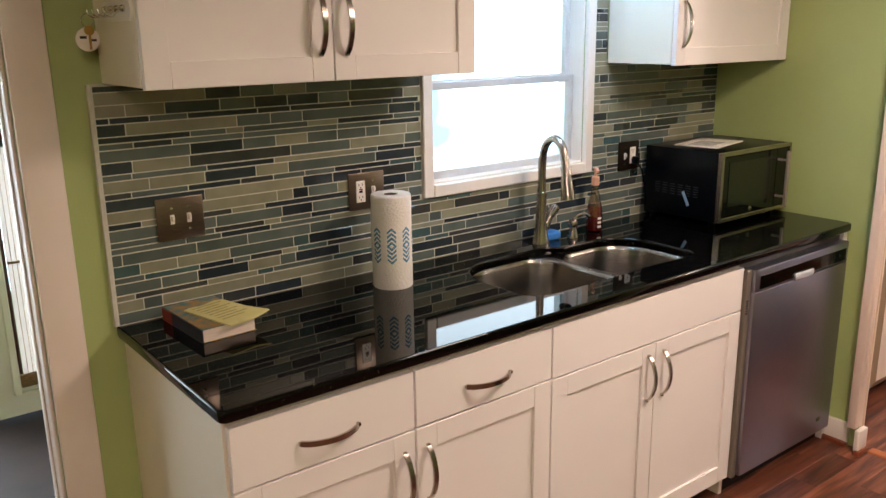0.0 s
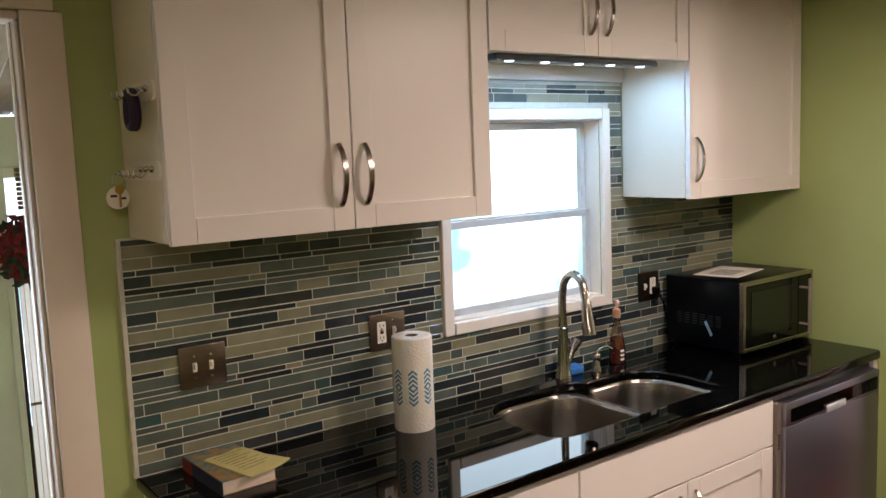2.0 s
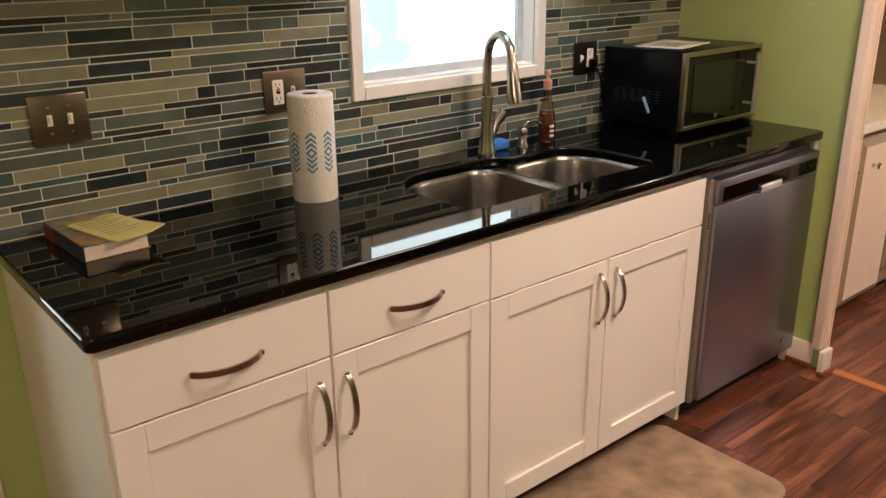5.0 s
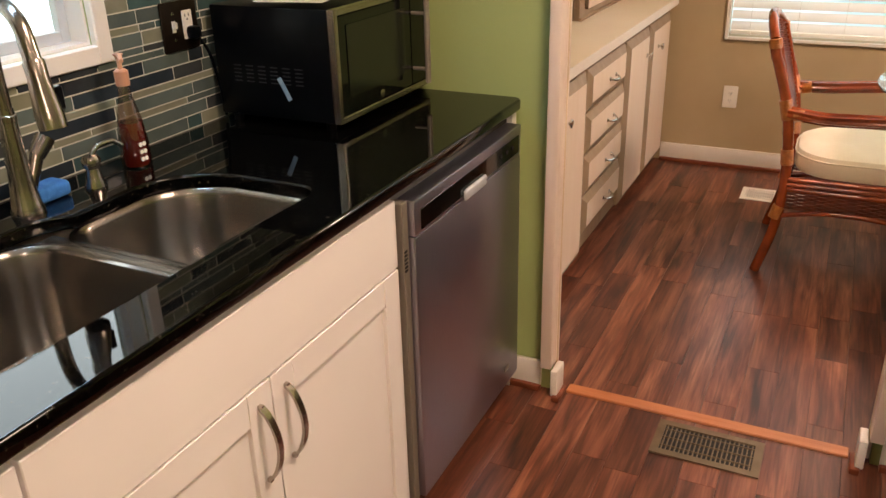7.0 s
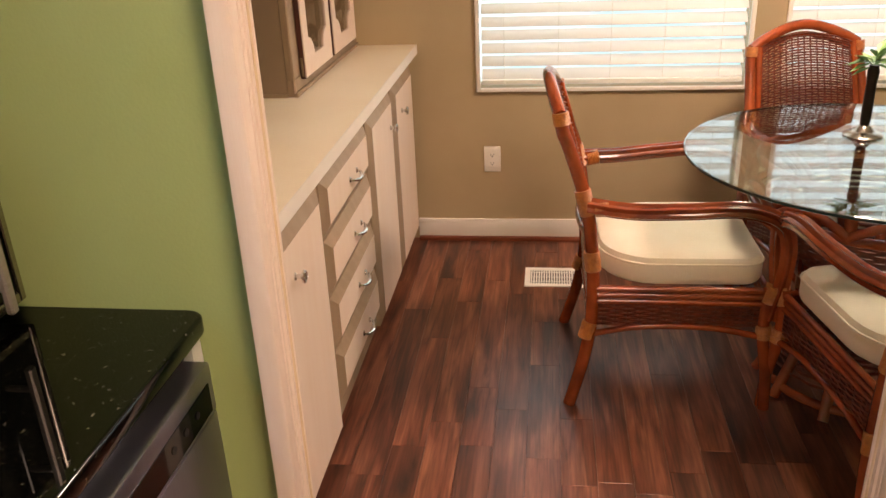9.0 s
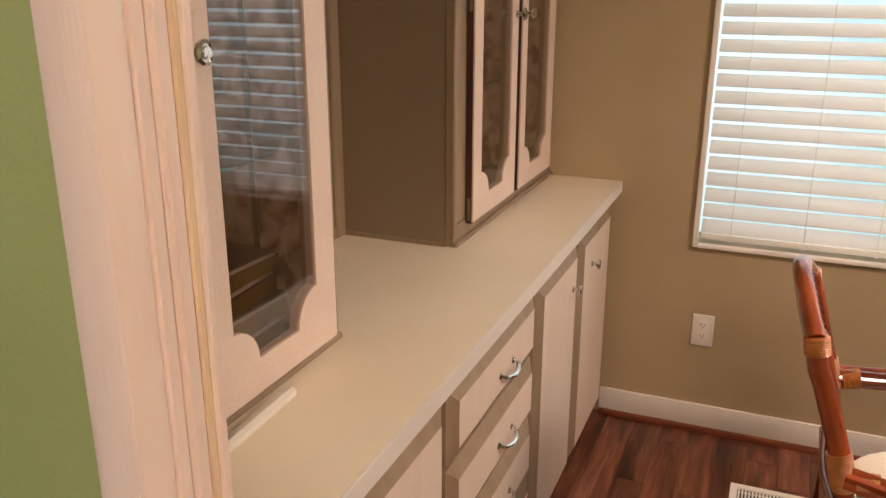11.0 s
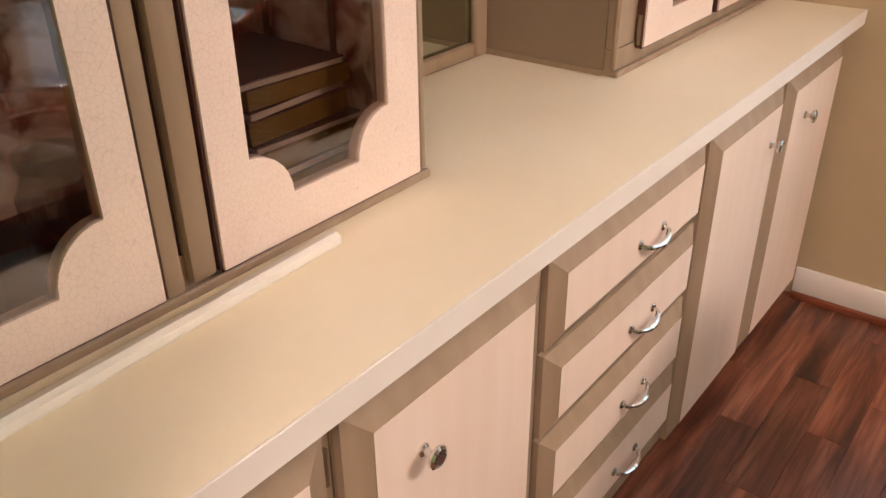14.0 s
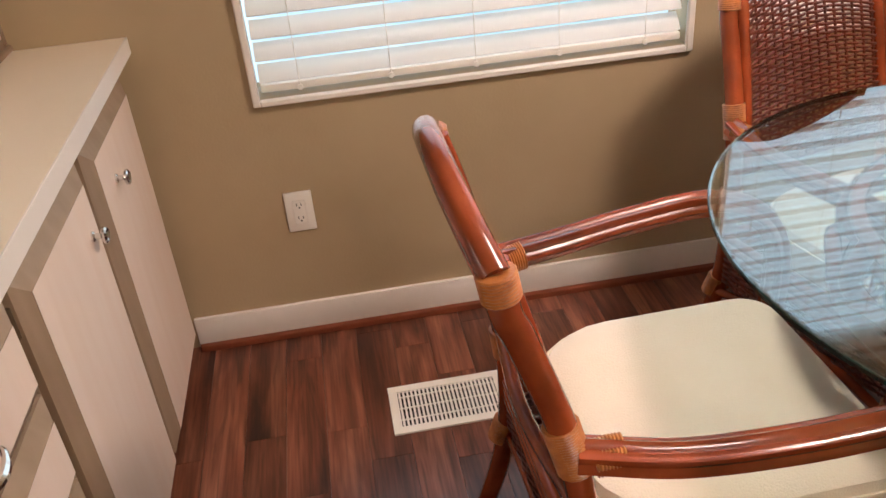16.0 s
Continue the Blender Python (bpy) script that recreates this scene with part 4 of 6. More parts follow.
# sink bowls
def bowl(x0, x1, y0, y1, rs, depth, parent):
    bm = bmesh.new()
    rings = []
    for inset, z, k in ((-0.014, 0.887, 1), (-0.004, 0.887, 1), (0.001, 0.882, 1), (0.003, 0.874, 1), (0.008, 0.80, 1), (0.010, 0.887 - depth + 0.05, 1), (0.022, 0.887 - depth + 0.015, 1), (0.05, 0.887 - depth, 1), (0.11, 0.887 - depth - 0.006, 1)):
        loop = rounded(x0 + inset, x1 - inset, y0 + inset, y1 - inset, [max(0.02, r - inset * 0.5) for r in rs], 10)
        rings.append([bm.verts.new((u, v, z)) for u, v in loop])
    for A, C in zip(rings, rings[1:]):
        for k in range(len(A)):
            bm.faces.new((A[k], A[(k + 1) % len(A)], C[(k + 1) % len(A)], C[k]))
    bm.faces.new(rings[-1])
    ob = part("bowl", bm, SINK, parent)
    c = ((x0 + x1) / 2, (y0 + y1) / 2 + 0.03, 0.887 - depth - 0.006)
    part("drain", L([(0.0455, 0.004), (0.043, 0.006), (0.030, 0.002), (0.026, -0.001), (0.003, 0.0)], c, 24), CHROME, ob, "chrome drain")
    return ob


sk = thing("sink", ((SX0 + SX1) / 2, (SY0 + SY1) / 2, 0.68), "stainless steel undermount double sink", "sink")
bowl(SX0 + 0.003, 1.815, SY0 + 0.003, SY1 - 0.003, [0.09, 0.17, 0.08, 0.06], 0.21, sk)
bowl(1.845, SX1 - 0.003, SY0 + 0.003, SY1 - 0.045, [0.14, 0.07, 0.06, 0.07], 0.18, sk)
part("divider", B(1.8035, 1.8565, SY0 + 0.003, SY1 - 0.01, 0.8782, 0.8815, bevel=0.0015, seg=2), SINK, sk)

# faucet
FX, FY = 1.858, 1.950
fa = thing("faucet", (FX, FY, 0.918), "brushed nickel gooseneck kitchen faucet", "faucet")
part("body", L([(0.031, 0.0), (0.031, 0.006), (0.027, 0.02), (0.022, 0.06), (0.0185, 0.12), (0.0175, 0.175), (0.019, 0.176), (0.019, 0.186), (0.0165, 0.188), (0.0160, 0.20)], (FX, FY, 0.918)), NICKEL, fa)
part("spout", T(smooth_path([(FX, FY, 1.11), (FX, FY, 1.21), (FX - 0.004, FY - 0.018, 1.272), (FX - 0.012, FY - 0.065, 1.302), (FX - 0.020, FY - 0.115, 1.275), (FX - 0.026, FY - 0.138, 1.212)], 6), [0.0145] * 31, 14), NICKEL, fa)
hd = Vector((-0.008, -0.022, -0.10)).normalized()
h0 = Vector((FX - 0.026, FY - 0.137, 1.217))
part("spray_head", T([h0, h0 + hd * 0.005, h0 + hd * 0.03, h0 + hd * 0.09, h0 + hd * 0.115], [0.0165, 0.018, 0.0175, 0.024, 0.023], 16), NICKEL, fa)
part("spray_button", B(h0.x + 0.012, h0.x + 0.026, h0.y - 0.026, h0.y - 0.012, h0.z - 0.085, h0.z - 0.045, bevel=0.003), BLACK, fa)
part("handle_hub", T([(FX + 0.040, FY - 0.004, 1.018), (FX + 0.066, FY - 0.006, 1.046)], [0.016, 0.0185], 14), NICKEL, fa)
part("lever", T(smooth_path([(FX + 0.006, FY - 0.002, 0.945), (FX + 0.024, FY - 0.004, 0.985), (FX + 0.044, FY - 0.005, 1.025), (FX + 0.052, FY - 0.006, 1.036)], 5), 0.0125, 12), NICKEL, fa)

# soap pump set in the worktop
sp = thing("soap_pump", (2.012, 1.940, 0.918), "brushed nickel soap dispenser pump", "soap dispenser")
part("base", L([(0.022, 0), (0.022, 0.004), (0.016, 0.02), (0.013, 0.04), (0.017, 0.042), (0.019, 0.058), (0.015, 0.066), (0.004, 0.068)], (2.012, 1.940, 0.918)), NICKEL, sp)
part("nozzle", T(smooth_path([(2.012, 1.940, 0.978), (2.027, 1.935, 0.998), (2.062, 1.931, 1.002), (2.087, 1.927, 0.985)], 5), [0.006] * 15 + [0.0045], 10), NICKEL, sp)

# glass pump bottle with red soap
bo = thing("soap_bottle", (2.150, 1.962, 0.918), "glass bottle of red soap with pink pump", "soap bottle")
part("bottle", L([(0.030, 0.0), (0.032, 0.006), (0.031, 0.06), (0.026, 0.10), (0.014, 0.155), (0.012, 0.175)], (2.150, 1.962, 0.918), 20), BOTTLE_GLASS, bo)
part("liquid", L([(0.027, 0.004), (0.029, 0.01), (0.028, 0.058), (0.025, 0.098)], (2.150, 1.962, 0.918), 20), RED_SOAP, bo, "red liquid")
part("collar", L([(0.0135, 0.175), (0.0145, 0.177), (0.0145, 0.205), (0.010, 0.209)], (2.150, 1.962, 0.918), 16), PINK_PUMP, bo)
part("pump_head", T([(2.150, 1.962, 1.127), (2.150, 1.962, 1.15), (2.150, 1.962, 1.158)], [0.005, 0.005, 0.011], 10), PINK_PUMP, bo)
part("nozzle", T([(2.150, 1.962, 1.156), (2.135, 1.942, 1.157), (2.125, 1.929, 1.150)], 0.005, 8), PINK_PUMP, bo)
for i in range(6):
    part("dot", L([(0.005, 0), (0.005, 0.0008)], (2.137 + 0.010 * (i % 2), 1.962 - 0.0325, 0.94 + 0.016 * (i // 2)), 8, "y"), WHITE_PLASTIC, bo)
bm = B(1.88, 1.965, 1.95, 2.005, 0.9185, 0.95, bevel=0.010, seg=3)
single("sponge", bm, RUBBER_BLUE, "blue sponge behind the sink", "sponge")

# paper towel roll
pt = thing("paper_towel_roll", (1.172, 1.885, 0.918), "white paper towel roll with blue printed arrows", "paper towel")
part("roll", L([(0.058, 0.0), (0.060, 0.003), (0.060, 0.277), (0.057, 0.281), (0.022, 0.281), (0.020, 0.278), (0.020, 0.20)], (1.172, 1.885, 0.918), 40), TOWEL, pt)
part("core", L([(0.0199, 0.20), (0.0199, 0.2795), (0.018, 0.2795), (0.018, 0.19)], (1.172, 1.885, 0.918), 24), material("brown_card", srgb("6E5640"), None, 0.9), pt, "brown card tube")
for ang in range(-170, 180, 45):
    bm = bmesh.new()
    for k in range(8):
        up = 1 if k >= 4 else -1
        zc = 0.918 + 0.135 + (k - 3.5) * 0.0135
        for s_ in (-1, 1):
            pr = []
            for u, dz in ((0, 0), (s_ * 0.0135, -0.012 * up), (s_ * 0.0135, -0.0045 * up), (0, 0.0078 * up)):
                a = radians(ang) + u / 0.0605
                pr.append(bm.verts.new((1.172 + 0.0606 * math.cos(a), 1.885 + 0.0606 * math.sin(a), zc + dz)))
            bm.faces.new(pr)
    part("arrow_print", bm, BLUE_PRINT, pt, "faded blue chevrons", smooth=False)

# books and note
def turned(bm, at, deg):
    m = Matrix.Translation(at) @ Matrix.Rotation(radians(deg), 4, "Z")
    bmesh.ops.transform(bm, matrix=m, verts=bm.verts[:])
    return bm


def book(at, w, d, h, deg, cover, spine, label):
    t = thing("book", at, label, "book", "books on the worktop")
    part("page_block", turned(B(-w / 2 + 0.004, w / 2 - 0.004, -d / 2 + 0.004, d / 2 - 0.003, 0.002, h - 0.002), at, deg), PAGES, t, smooth=False)
    part("cover", turned(B(-w / 2, w / 2, -d / 2, d / 2, h - 0.002, h, bevel=0.0008), at, deg), cover, t)
    part("cover", turned(B(-w / 2, w / 2, -d / 2, d / 2, 0, 0.002, bevel=0.0008), at, deg), cover, t)
    part("spine", turned(B(-w / 2 - 0.002, -w / 2 + 0.002, -d / 2, d / 2, 0, h, bevel=0.0008), at, deg), spine, t)
    return t


bk = book((0.598, 1.905, 0.9182), 0.148, 0.242, 0.036, 2.6, BOOK_TEAL, BOOK_BLUE, "thick book with teal and orange cover")
part("spine_label", turned(B(-0.0775, -0.0745, 0.06, 0.120, 0.001, 0.035), (0.598, 1.905, 0.9182), 2.6), BOOK_RED, bk, "red half of the spine")
nt = thing("note_pad", (0.632, 1.868, 0.9545), "pale yellow notepaper with handwriting lines", "note")
AT = (0.632, 1.868, 0.9545)
bm = bmesh.new()
for i in range(9):
    for k in range(9):
        u, v = -0.062 + 0.124 * i / 8, -0.098 + 0.196 * k / 8
        bm.verts.new((u, v, 0.0035 + 0.009 * max(0, u / 0.062) ** 2 * max(0, -v / 0.098) + 0.002 * math.sin(i * 1.3) * (k / 8)))
bm.verts.ensure_lookup_table()
for i in range(8):
    for k in range(8):
        bm.faces.new([bm.verts[q] for q in (i * 9 + k, i * 9 + k + 9, i * 9 + k + 10, i * 9 + k + 1)])
r = bmesh.ops.extrude_face_region(bm, geom=bm.faces[:])
bmesh.ops.translate(bm, verts=[g for g in r["geom"] if isinstance(g, bmesh.types.BMVert)], vec=(0, 0, -0.003))
part("sheet", turned(bm, AT, 14), YELLOW_PAPER, nt)
for i in range(8):
    part("writing", turned(B(-0.050, 0.040 - 0.02 * (i % 2), 0.075 - i * 0.018, 0.0775 - i * 0.018, 0.0064, 0.0067), AT, 14), INK, nt, smooth=False)

# ---- microwave ----
mx0, mx1, my0, my1, mz0, mz1 = 2.511, 2.982, 1.664, 2.02, 0.940, 1.206
mw = thing("microwave", ((mx0 + mx1) / 2, (my0 + my1) / 2, 0.918), "black countertop microwave with steel-framed door", "microwave")
part("body", B(mx0, mx1, my0 + 0.022, my1, mz0, mz1, bevel=0.004, seg=2), BLACK, mw)
door = part("door", B(mx0 + 0.014, mx1 - 0.10, my0 + 0.004, my0 + 0.0215, mz0 + 0.016, mz1 - 0.016, bevel=0.002), BLACK_GLASS, mw, "black glass door")
part("window", B(mx0 + 0.05, mx1 - 0.135, my0 + 0.002, my0 + 0.0038, mz0 + 0.055, mz1 - 0.04), material("dark_mesh_window", srgb("0F120D"), srgb("161A13"), 0.2, scale=400), door)
part("control_panel", B(mx1 - 0.0985, mx1 - 0.014, my0 + 0.004, my0 + 0.0215, mz0 + 0.016, mz1 - 0.016, bevel=0.002), BLACK_GLASS, mw)
for a in (B(mx0, mx0 + 0.0135, my0, my0 + 0.0215, mz0, mz1, bevel=0.002), B(mx1 - 0.0135, mx1, my0, my0 + 0.0215, mz0, mz1, bevel=0.002),
          B(mx0 + 0.0136, mx1 - 0.0136, my0, my0 + 0.0215, mz0, mz0 + 0.0155, bevel=0.002), B(mx0 + 0.0136, mx1 - 0.0136, my0, my0 + 0.0215, mz1 - 0.0155, mz1, bevel=0.002)):
    part("trim", a, NICKEL, mw, "silver trim")
hx = 2.893
hnd = part("handle", B(hx - 0.008, hx + 0.008, my0 - 0.046, my0 - 0.034, mz0 + 0.022, mz1 - 0.022, bevel=0.003), SATIN, mw, "silver bar handle")
for zz in (mz0 + 0.06, mz1 - 0.06):
    part("post", T([(hx, my0 + 0.004, zz), (hx, my0 - 0.036, zz)], 0.005, 8), SATIN, hnd)
part("badge", L([(0.011, 0), (0.011, 0.001), (0.008, 0.0015)], ((mx0 + mx1) / 2 - 0.03, my0 + 0.0038, mz0 + 0.03), 16, "y"), NICKEL, door, "round maker's badge")
for gx in range(6):
    for gz in range(5):
        y0 = my0 + 0.10 + gx * 0.036
        z0 = mz0 + 0.085 + gz * 0.0095
        part("vent_slot", B(mx0 - 0.0006, mx0 + 0.001, y0, y0 + 0.022, z0, z0 + 0.003), material("slot_grey", srgb("26282C"), None, 0.5) if gx + gz == 0 else bpy.data.materials["slot_grey"], mw, smooth=False)
tg = bmesh.new()
box(tg, -0.0012, 0.0, -0.006, 0.006, -0.03, 0.03)
bmesh.ops.transform(tg, matrix=Matrix.Translation((mx0 - 0.0008, my0 + 0.155, mz0 + 0.075)) @ Matrix.Rotation(radians(-28), 4, "X"), verts=tg.verts[:])
part("sticker", tg, material("blue_white_sticker", srgb("7FA6C4"), srgb("A5BFD2"), 0.4, scale=60), mw, "pale blue sticker", smooth=False)
for dx, dy in ((0.03, 0.05), (0.42, 0.05), (0.03, 0.33), (0.42, 0.33)):
    part("foot", L([(0.012, 0), (0.012, 0.0225)], (mx0 + dx, my0 + dy, 0.918), 12), BLACK, mw)
pp = turned(B(-0.13, 0.13, -0.09, 0.09, 0, 0.003), (2.715, 1.87, mz1 + 0.0005), 12)
pap = thing("paper_sheet", (2.715, 1.87, mz1), "white paper sheets lying on the microwave", "paper")
part("sheet", pp, PAPER, pap, smooth=False)
part("print", turned(B(-0.10, 0.04, -0.05, 0.05, 0.0031, 0.0034), (2.715, 1.87, mz1 + 0.0005), 12), material("pale_print", srgb("A9A79E"), srgb("C9C6BC"), 0.8, scale=50), pap, smooth=False)

# ---- dishwasher ----
dw = thing("dishwasher", (2.63, 1.7, 0), "stainless steel dishwasher under the worktop", "dishwasher")
part("body", B(2.296, 2.965, YF + 0.02, NORTH - 0.01, 0.06, 0.87), material("grey_tub", srgb("6D6A68"), srgb("75726F"), 0.5), dw)
part("door", B(2.318, 2.95, YF - 0.028, YF + 0.018, 0.075, 0.775, bevel=0.006, seg=2), STEEL, dw)
cp = part("control_panel", B(2.318, 2.95, YF - 0.028, YF + 0.018, 0.776, 0.858, bevel=0.005, seg=2), STEEL, dw)
part("pocket", B(2.345, 2.93, YF - 0.0295, YF - 0.0275, 0.785, 0.832), BLACK_GLASS, cp, "black pocket strip")
# the grip's bright reflection is in its colour
part("latch_grip", B(2.56, 2.69, YF - 0.038, YF - 0.029, 0.772, 0.80, bevel=0.006, seg=3), GRIP, cp, "grip with window glint in its colour")
for i in range(3):
    part("button", L([(0.006, 0), (0.006, 0.0015)], (2.80 + i * 0.04, YF - 0.0295, 0.81), 10, "y"), DARK, cp)
part("side_strip", B(2.292, 2.317, YF - 0.012, YF + 0.019, 0.07, 0.858, bevel=0.002), material("grey_gasket", srgb("6F665C"), srgb("7C7368"), 0.5), dw)
for i in range(6):
    part("vent_slot", B(2.294, 2.306, YF - 0.0135, YF - 0.0118, 0.70 + i * 0.009, 0.705 + i * 0.009), DARK, dw, smooth=False)
# recess under the dishwasher, darkened by colour
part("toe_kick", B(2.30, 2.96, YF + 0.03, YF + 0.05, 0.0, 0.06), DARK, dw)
part("badge", B(2.84, 2.87, YF - 0.0295, YF - 0.0282, 0.13, 0.145), CHROME, dw, "small silver badge")
single("filler_panel", B(2.966, 2.998, YF + 0.005, YF + 0.03, 0.0, CZ - 0.002), CAB, "white filler strip beside dishwasher", "panel")

# ---- wall cabinets ----
UF = 1.733


def wall_cabinet(x0, x1, z0, z1, doors, label, handles):
    t = thing("wall_cabinet", ((x0 + x1) / 2, UF + 0.15, z0), label, "cabinet", "kitchen wall cabinets")
    part("body", B(x0, x1, UF + 0.0205, NORTH - 0.013, z0, z1, bevel=0.001), CAB_SIDE, t)
    n_ = len(doors)
    for (a, c), h in zip(doors, handles):
        do = shaker(t, a, c, z0 - 0.004, z1 - 0.002, UF, rail=0.06)
        bow_handle(do, (h, UF, z0 + 0.06), (h, UF, z0 + 0.212), (0, -1, 0))
    return t


wall_cabinet(0.434, 1.374, 1.547, 2.33, ((0.436, 0.911), (0.915, 1.372)), "white shaker wall cabinet with two doors", (0.873, 0.948))
wc = wall_cabinet(1.377, 2.282, 2.018, 2.33, ((1.379, 1.826), (1.829, 2.280)), "short white wall cabinet bridging over the window", (1.790, 1.862))
wall_cabinet(2.284, WX - 0.003, 1.534, 2.33, ((2.286, WX - 0.005),), "white shaker wall cabinet with one door", (2.320,))
single("soffit", B(0.43, WX - 0.002, UF - 0.01, NORTH - 0.002, 2.332, CEILING - 0.002), GREEN, "green boxed soffit over wall cabinets", "soffit", kind="structure", smooth=False)
# LED strip below the bridge cabinet
ls = thing("light_bar", (1.86, 1.82, 2.01), "under-cabinet light bar with five LED lenses", "light")
part("housing", B(1.46, 2.20, 1.80, 1.845, 1.998, 2.0165, bevel=0.003), material("grey_housing", srgb("4B4F55"), srgb("565A60"), 0.4), ls)
LED = glow("led_lens", (0.70, 0.88, 1.0, 1), 6)
for i in range(5):
    part("lens", L([(0.015, 0), (0.013, -0.0025), (0.004, -0.0035)], (1.53 + i * 0.15, 1.822, 1.998), 16), LED, ls, "glowing cool white lens")
lamp("light_bar_glow", "AREA", 5.5, (0.36, 0.64, 1.0), look((1.83, 1.822, 1.988), (1.83, 1.822, 0)), size=(0.7, 0.03))
single("valance_board", B(1.373, 2.280, NORTH - 0.03, NORTH - 0.013, 1.965, 2.0165, bevel=0.002), WHITE_TRIM, "white board under the bridge cabinet", "trim")

# hook racks on the cabinet side with keys
def hook_rack(z, label):
    t = thing("hook_rack", (0.43, 1.85, z), label, "hook rack", "hook racks")
    bm = plate_with_holes(rounded(1.752, 1.945, z - 0.022, z + 0.022, 0.018, 5), [], lambda u, v, w: (0.4335 - w, u, v), 0.007)
    part("plate", bm, WHITE_PLASTIC, t)
    for i in range(4):
        y = 1.79 + i * 0.040
        h = part("hook", T(smooth_path([(0.424, y, z + 0.004), (0.411, y, z - 0.003), (0.399, y, z - 0.012), (0.387, y, z - 0.008), (0.383, y, z + 0.004)], 4), 0.0026, 8), CHROME, t)
        part("knob", L([(0.002, 0.006), (0.0075, 0.004), (0.0085, 0.0), (0.006, -0.006)], (0.423, y, z + 0.004), 12, "x"), CHROME, h)
    return t


hook_rack(1.893, "white plastic rack with four small chrome hooks")
hook_rack(1.713, "white plastic rack of chrome hooks with keys")
hb = thing("hair_tie", (0.403, 1.84, 1.85), "dark purple elastic hair ties hanging on hook", "hair tie")
for k, (dy, ww) in enumerate(((0, 0.022), (0.012, 0.024))):
    part("loop", T([(0.395 + 0.012 * k, 1.823 + dy + ww * math.cos(a) * (1 - 0.25 * math.sin(a)), 1.853 + 0.040 * math.sin(a)) for a in [i * math.pi / 14 for i in range(28)]], 0.0092, 10, closed=True), PURPLE, hb)
ky = thing("key_ring", (0.385, 1.93, 1.66), "keys with a round white tag on a ring", "keys")
part("ring", T([(0.385 + 0.013 * math.cos(a), 1.928, 1.694 + 0.015 * math.sin(a)) for a in [i * math.pi / 10 for i in range(20)]], 0.0014, 6, closed=True), CHROME, ky)
part("tag", L([(0.026, 0), (0.027, 0.001), (0.027, 0.003), (0.026, 0.004)], (0.383, 1.936, 1.652), 28, "y"), WHITE_PLASTIC, ky, "round white tag")
bm = L([(0.011, 0), (0.011, 0.002)], (0.386, 1.925, 1.672), 16, "y")
box(bm, 0.3835, 0.3885, 1.923, 1.925, 1.630, 1.664)
part("key", bm, BRASS, ky, "brass key")
part("writing", B(0.366, 0.381, 1.9312, 1.9318, 1.654, 1.660), DARK, ky, smooth=False)
part("writing", B(0.389, 0.402, 1.9312, 1.9318, 1.648, 1.653), DARK, ky, smooth=False)

# ---- kitchen floor things ----
def register(name, x0, x1, y0, y1, mat, label, n_slats, slat=0.19):
    t = thing(name, ((x0 + x1) / 2, (y0 + y1) / 2, 0), label, "floor vent")
    fr = 0.022
    bm = plate_with_holes([(x0, y0), (x1, y0), (x1, y1), (x0, y1)], [[(x0 + fr, y0 + fr), (x1 - fr, y0 + fr), (x1 - fr, y1 - fr), (x0 + fr, y1 - fr)]], lambda u, v, w: (u, v, 0.0005 + w), 0.005)
    part("frame", bm, mat, t)
    part("well", B(x0 + fr, x1 - fr, y0 + fr, y1 - fr, -0.0055, 0.0004), DARK, t)
    for i in range(n_slats):
        y = y0 + fr + (y1 - y0 - 2 * fr) * (i + 0.5) / n_slats
        w = (y1 - y0 - 2 * fr) / n_slats * slat
        part("slat", B(x0 + fr, x1 - fr, y - w, y + w, 0.0006, 0.0045), mat, t, smooth=False)
    for f in (0.28, 0.52, 0.76):
        xc = x0 + (x1 - x0) * f
        part("crossbar", B(xc - 0.0012, xc + 0.0012, y0 + fr, y1 - fr, 0.0007, 0.0036), mat, t)
    return t


register("floor_vent", 2.812, 2.972, 0.645, 0.935, BRONZE, "brown metal floor register in the planks", 20, 0.14)
register("floor_vent", 4.925, 5.095, 0.683, 0.972, WHITE_PLASTIC, "white metal floor register by the wall", 24, 0.27)
bm = plate_with_holes(rounded(1.15, 2.205, 0.955, 1.455, 0.06, 6), [], lambda u, v, w: (u, v, 0.0005 + w), 0.011)
es = [e for e in bm.edges if len(e.link_faces) == 2 and e.calc_face_angle(0) > 1.0 and min(v.co.z for v in e.verts) > 0.008]
bmesh.ops.bevel(bm, geom=es, offset=0.006, segments=3, affect="EDGES", profile=0.5)
single("floor_mat", bm, MAT, "beige plush kitchen mat before the sink", "mat")
tc_ = thing("cabinet", (2.4, 0.0, 0), "dark brown wooden cabinet standing by the opening", "cabinet")
part("body", B(2.1, 2.79, -0.35, 0.31, 0, 0.95, bevel=0.004), WOOD_DARK, tc_)
part("door", B(2.105, 2.785, 0.311, 0.33, 0.08, 0.93, bevel=0.004), WOOD_DARK, tc_)
# both fixtures are out of view; the second is added to carry the fill
for at in (KITCHEN_LAMP, KITCHEN_LAMP_2):
    kl = thing("ceiling_light", at, "round white flush ceiling light, out of view", "ceiling light", "kitchen ceiling lights")
    part("base", L([(0.30, 0.058), (0.31, 0.0), (0.29, -0.004)], at, 32), WHITE_PLASTIC, kl)
    part("diffuser", L([(0.27, -0.006), (0.25, -0.03), (0.15, -0.05), (0.01, -0.055)], at, 32), glow("warm_diffuser", (1, 0.85, 0.66, 1), 3), kl)
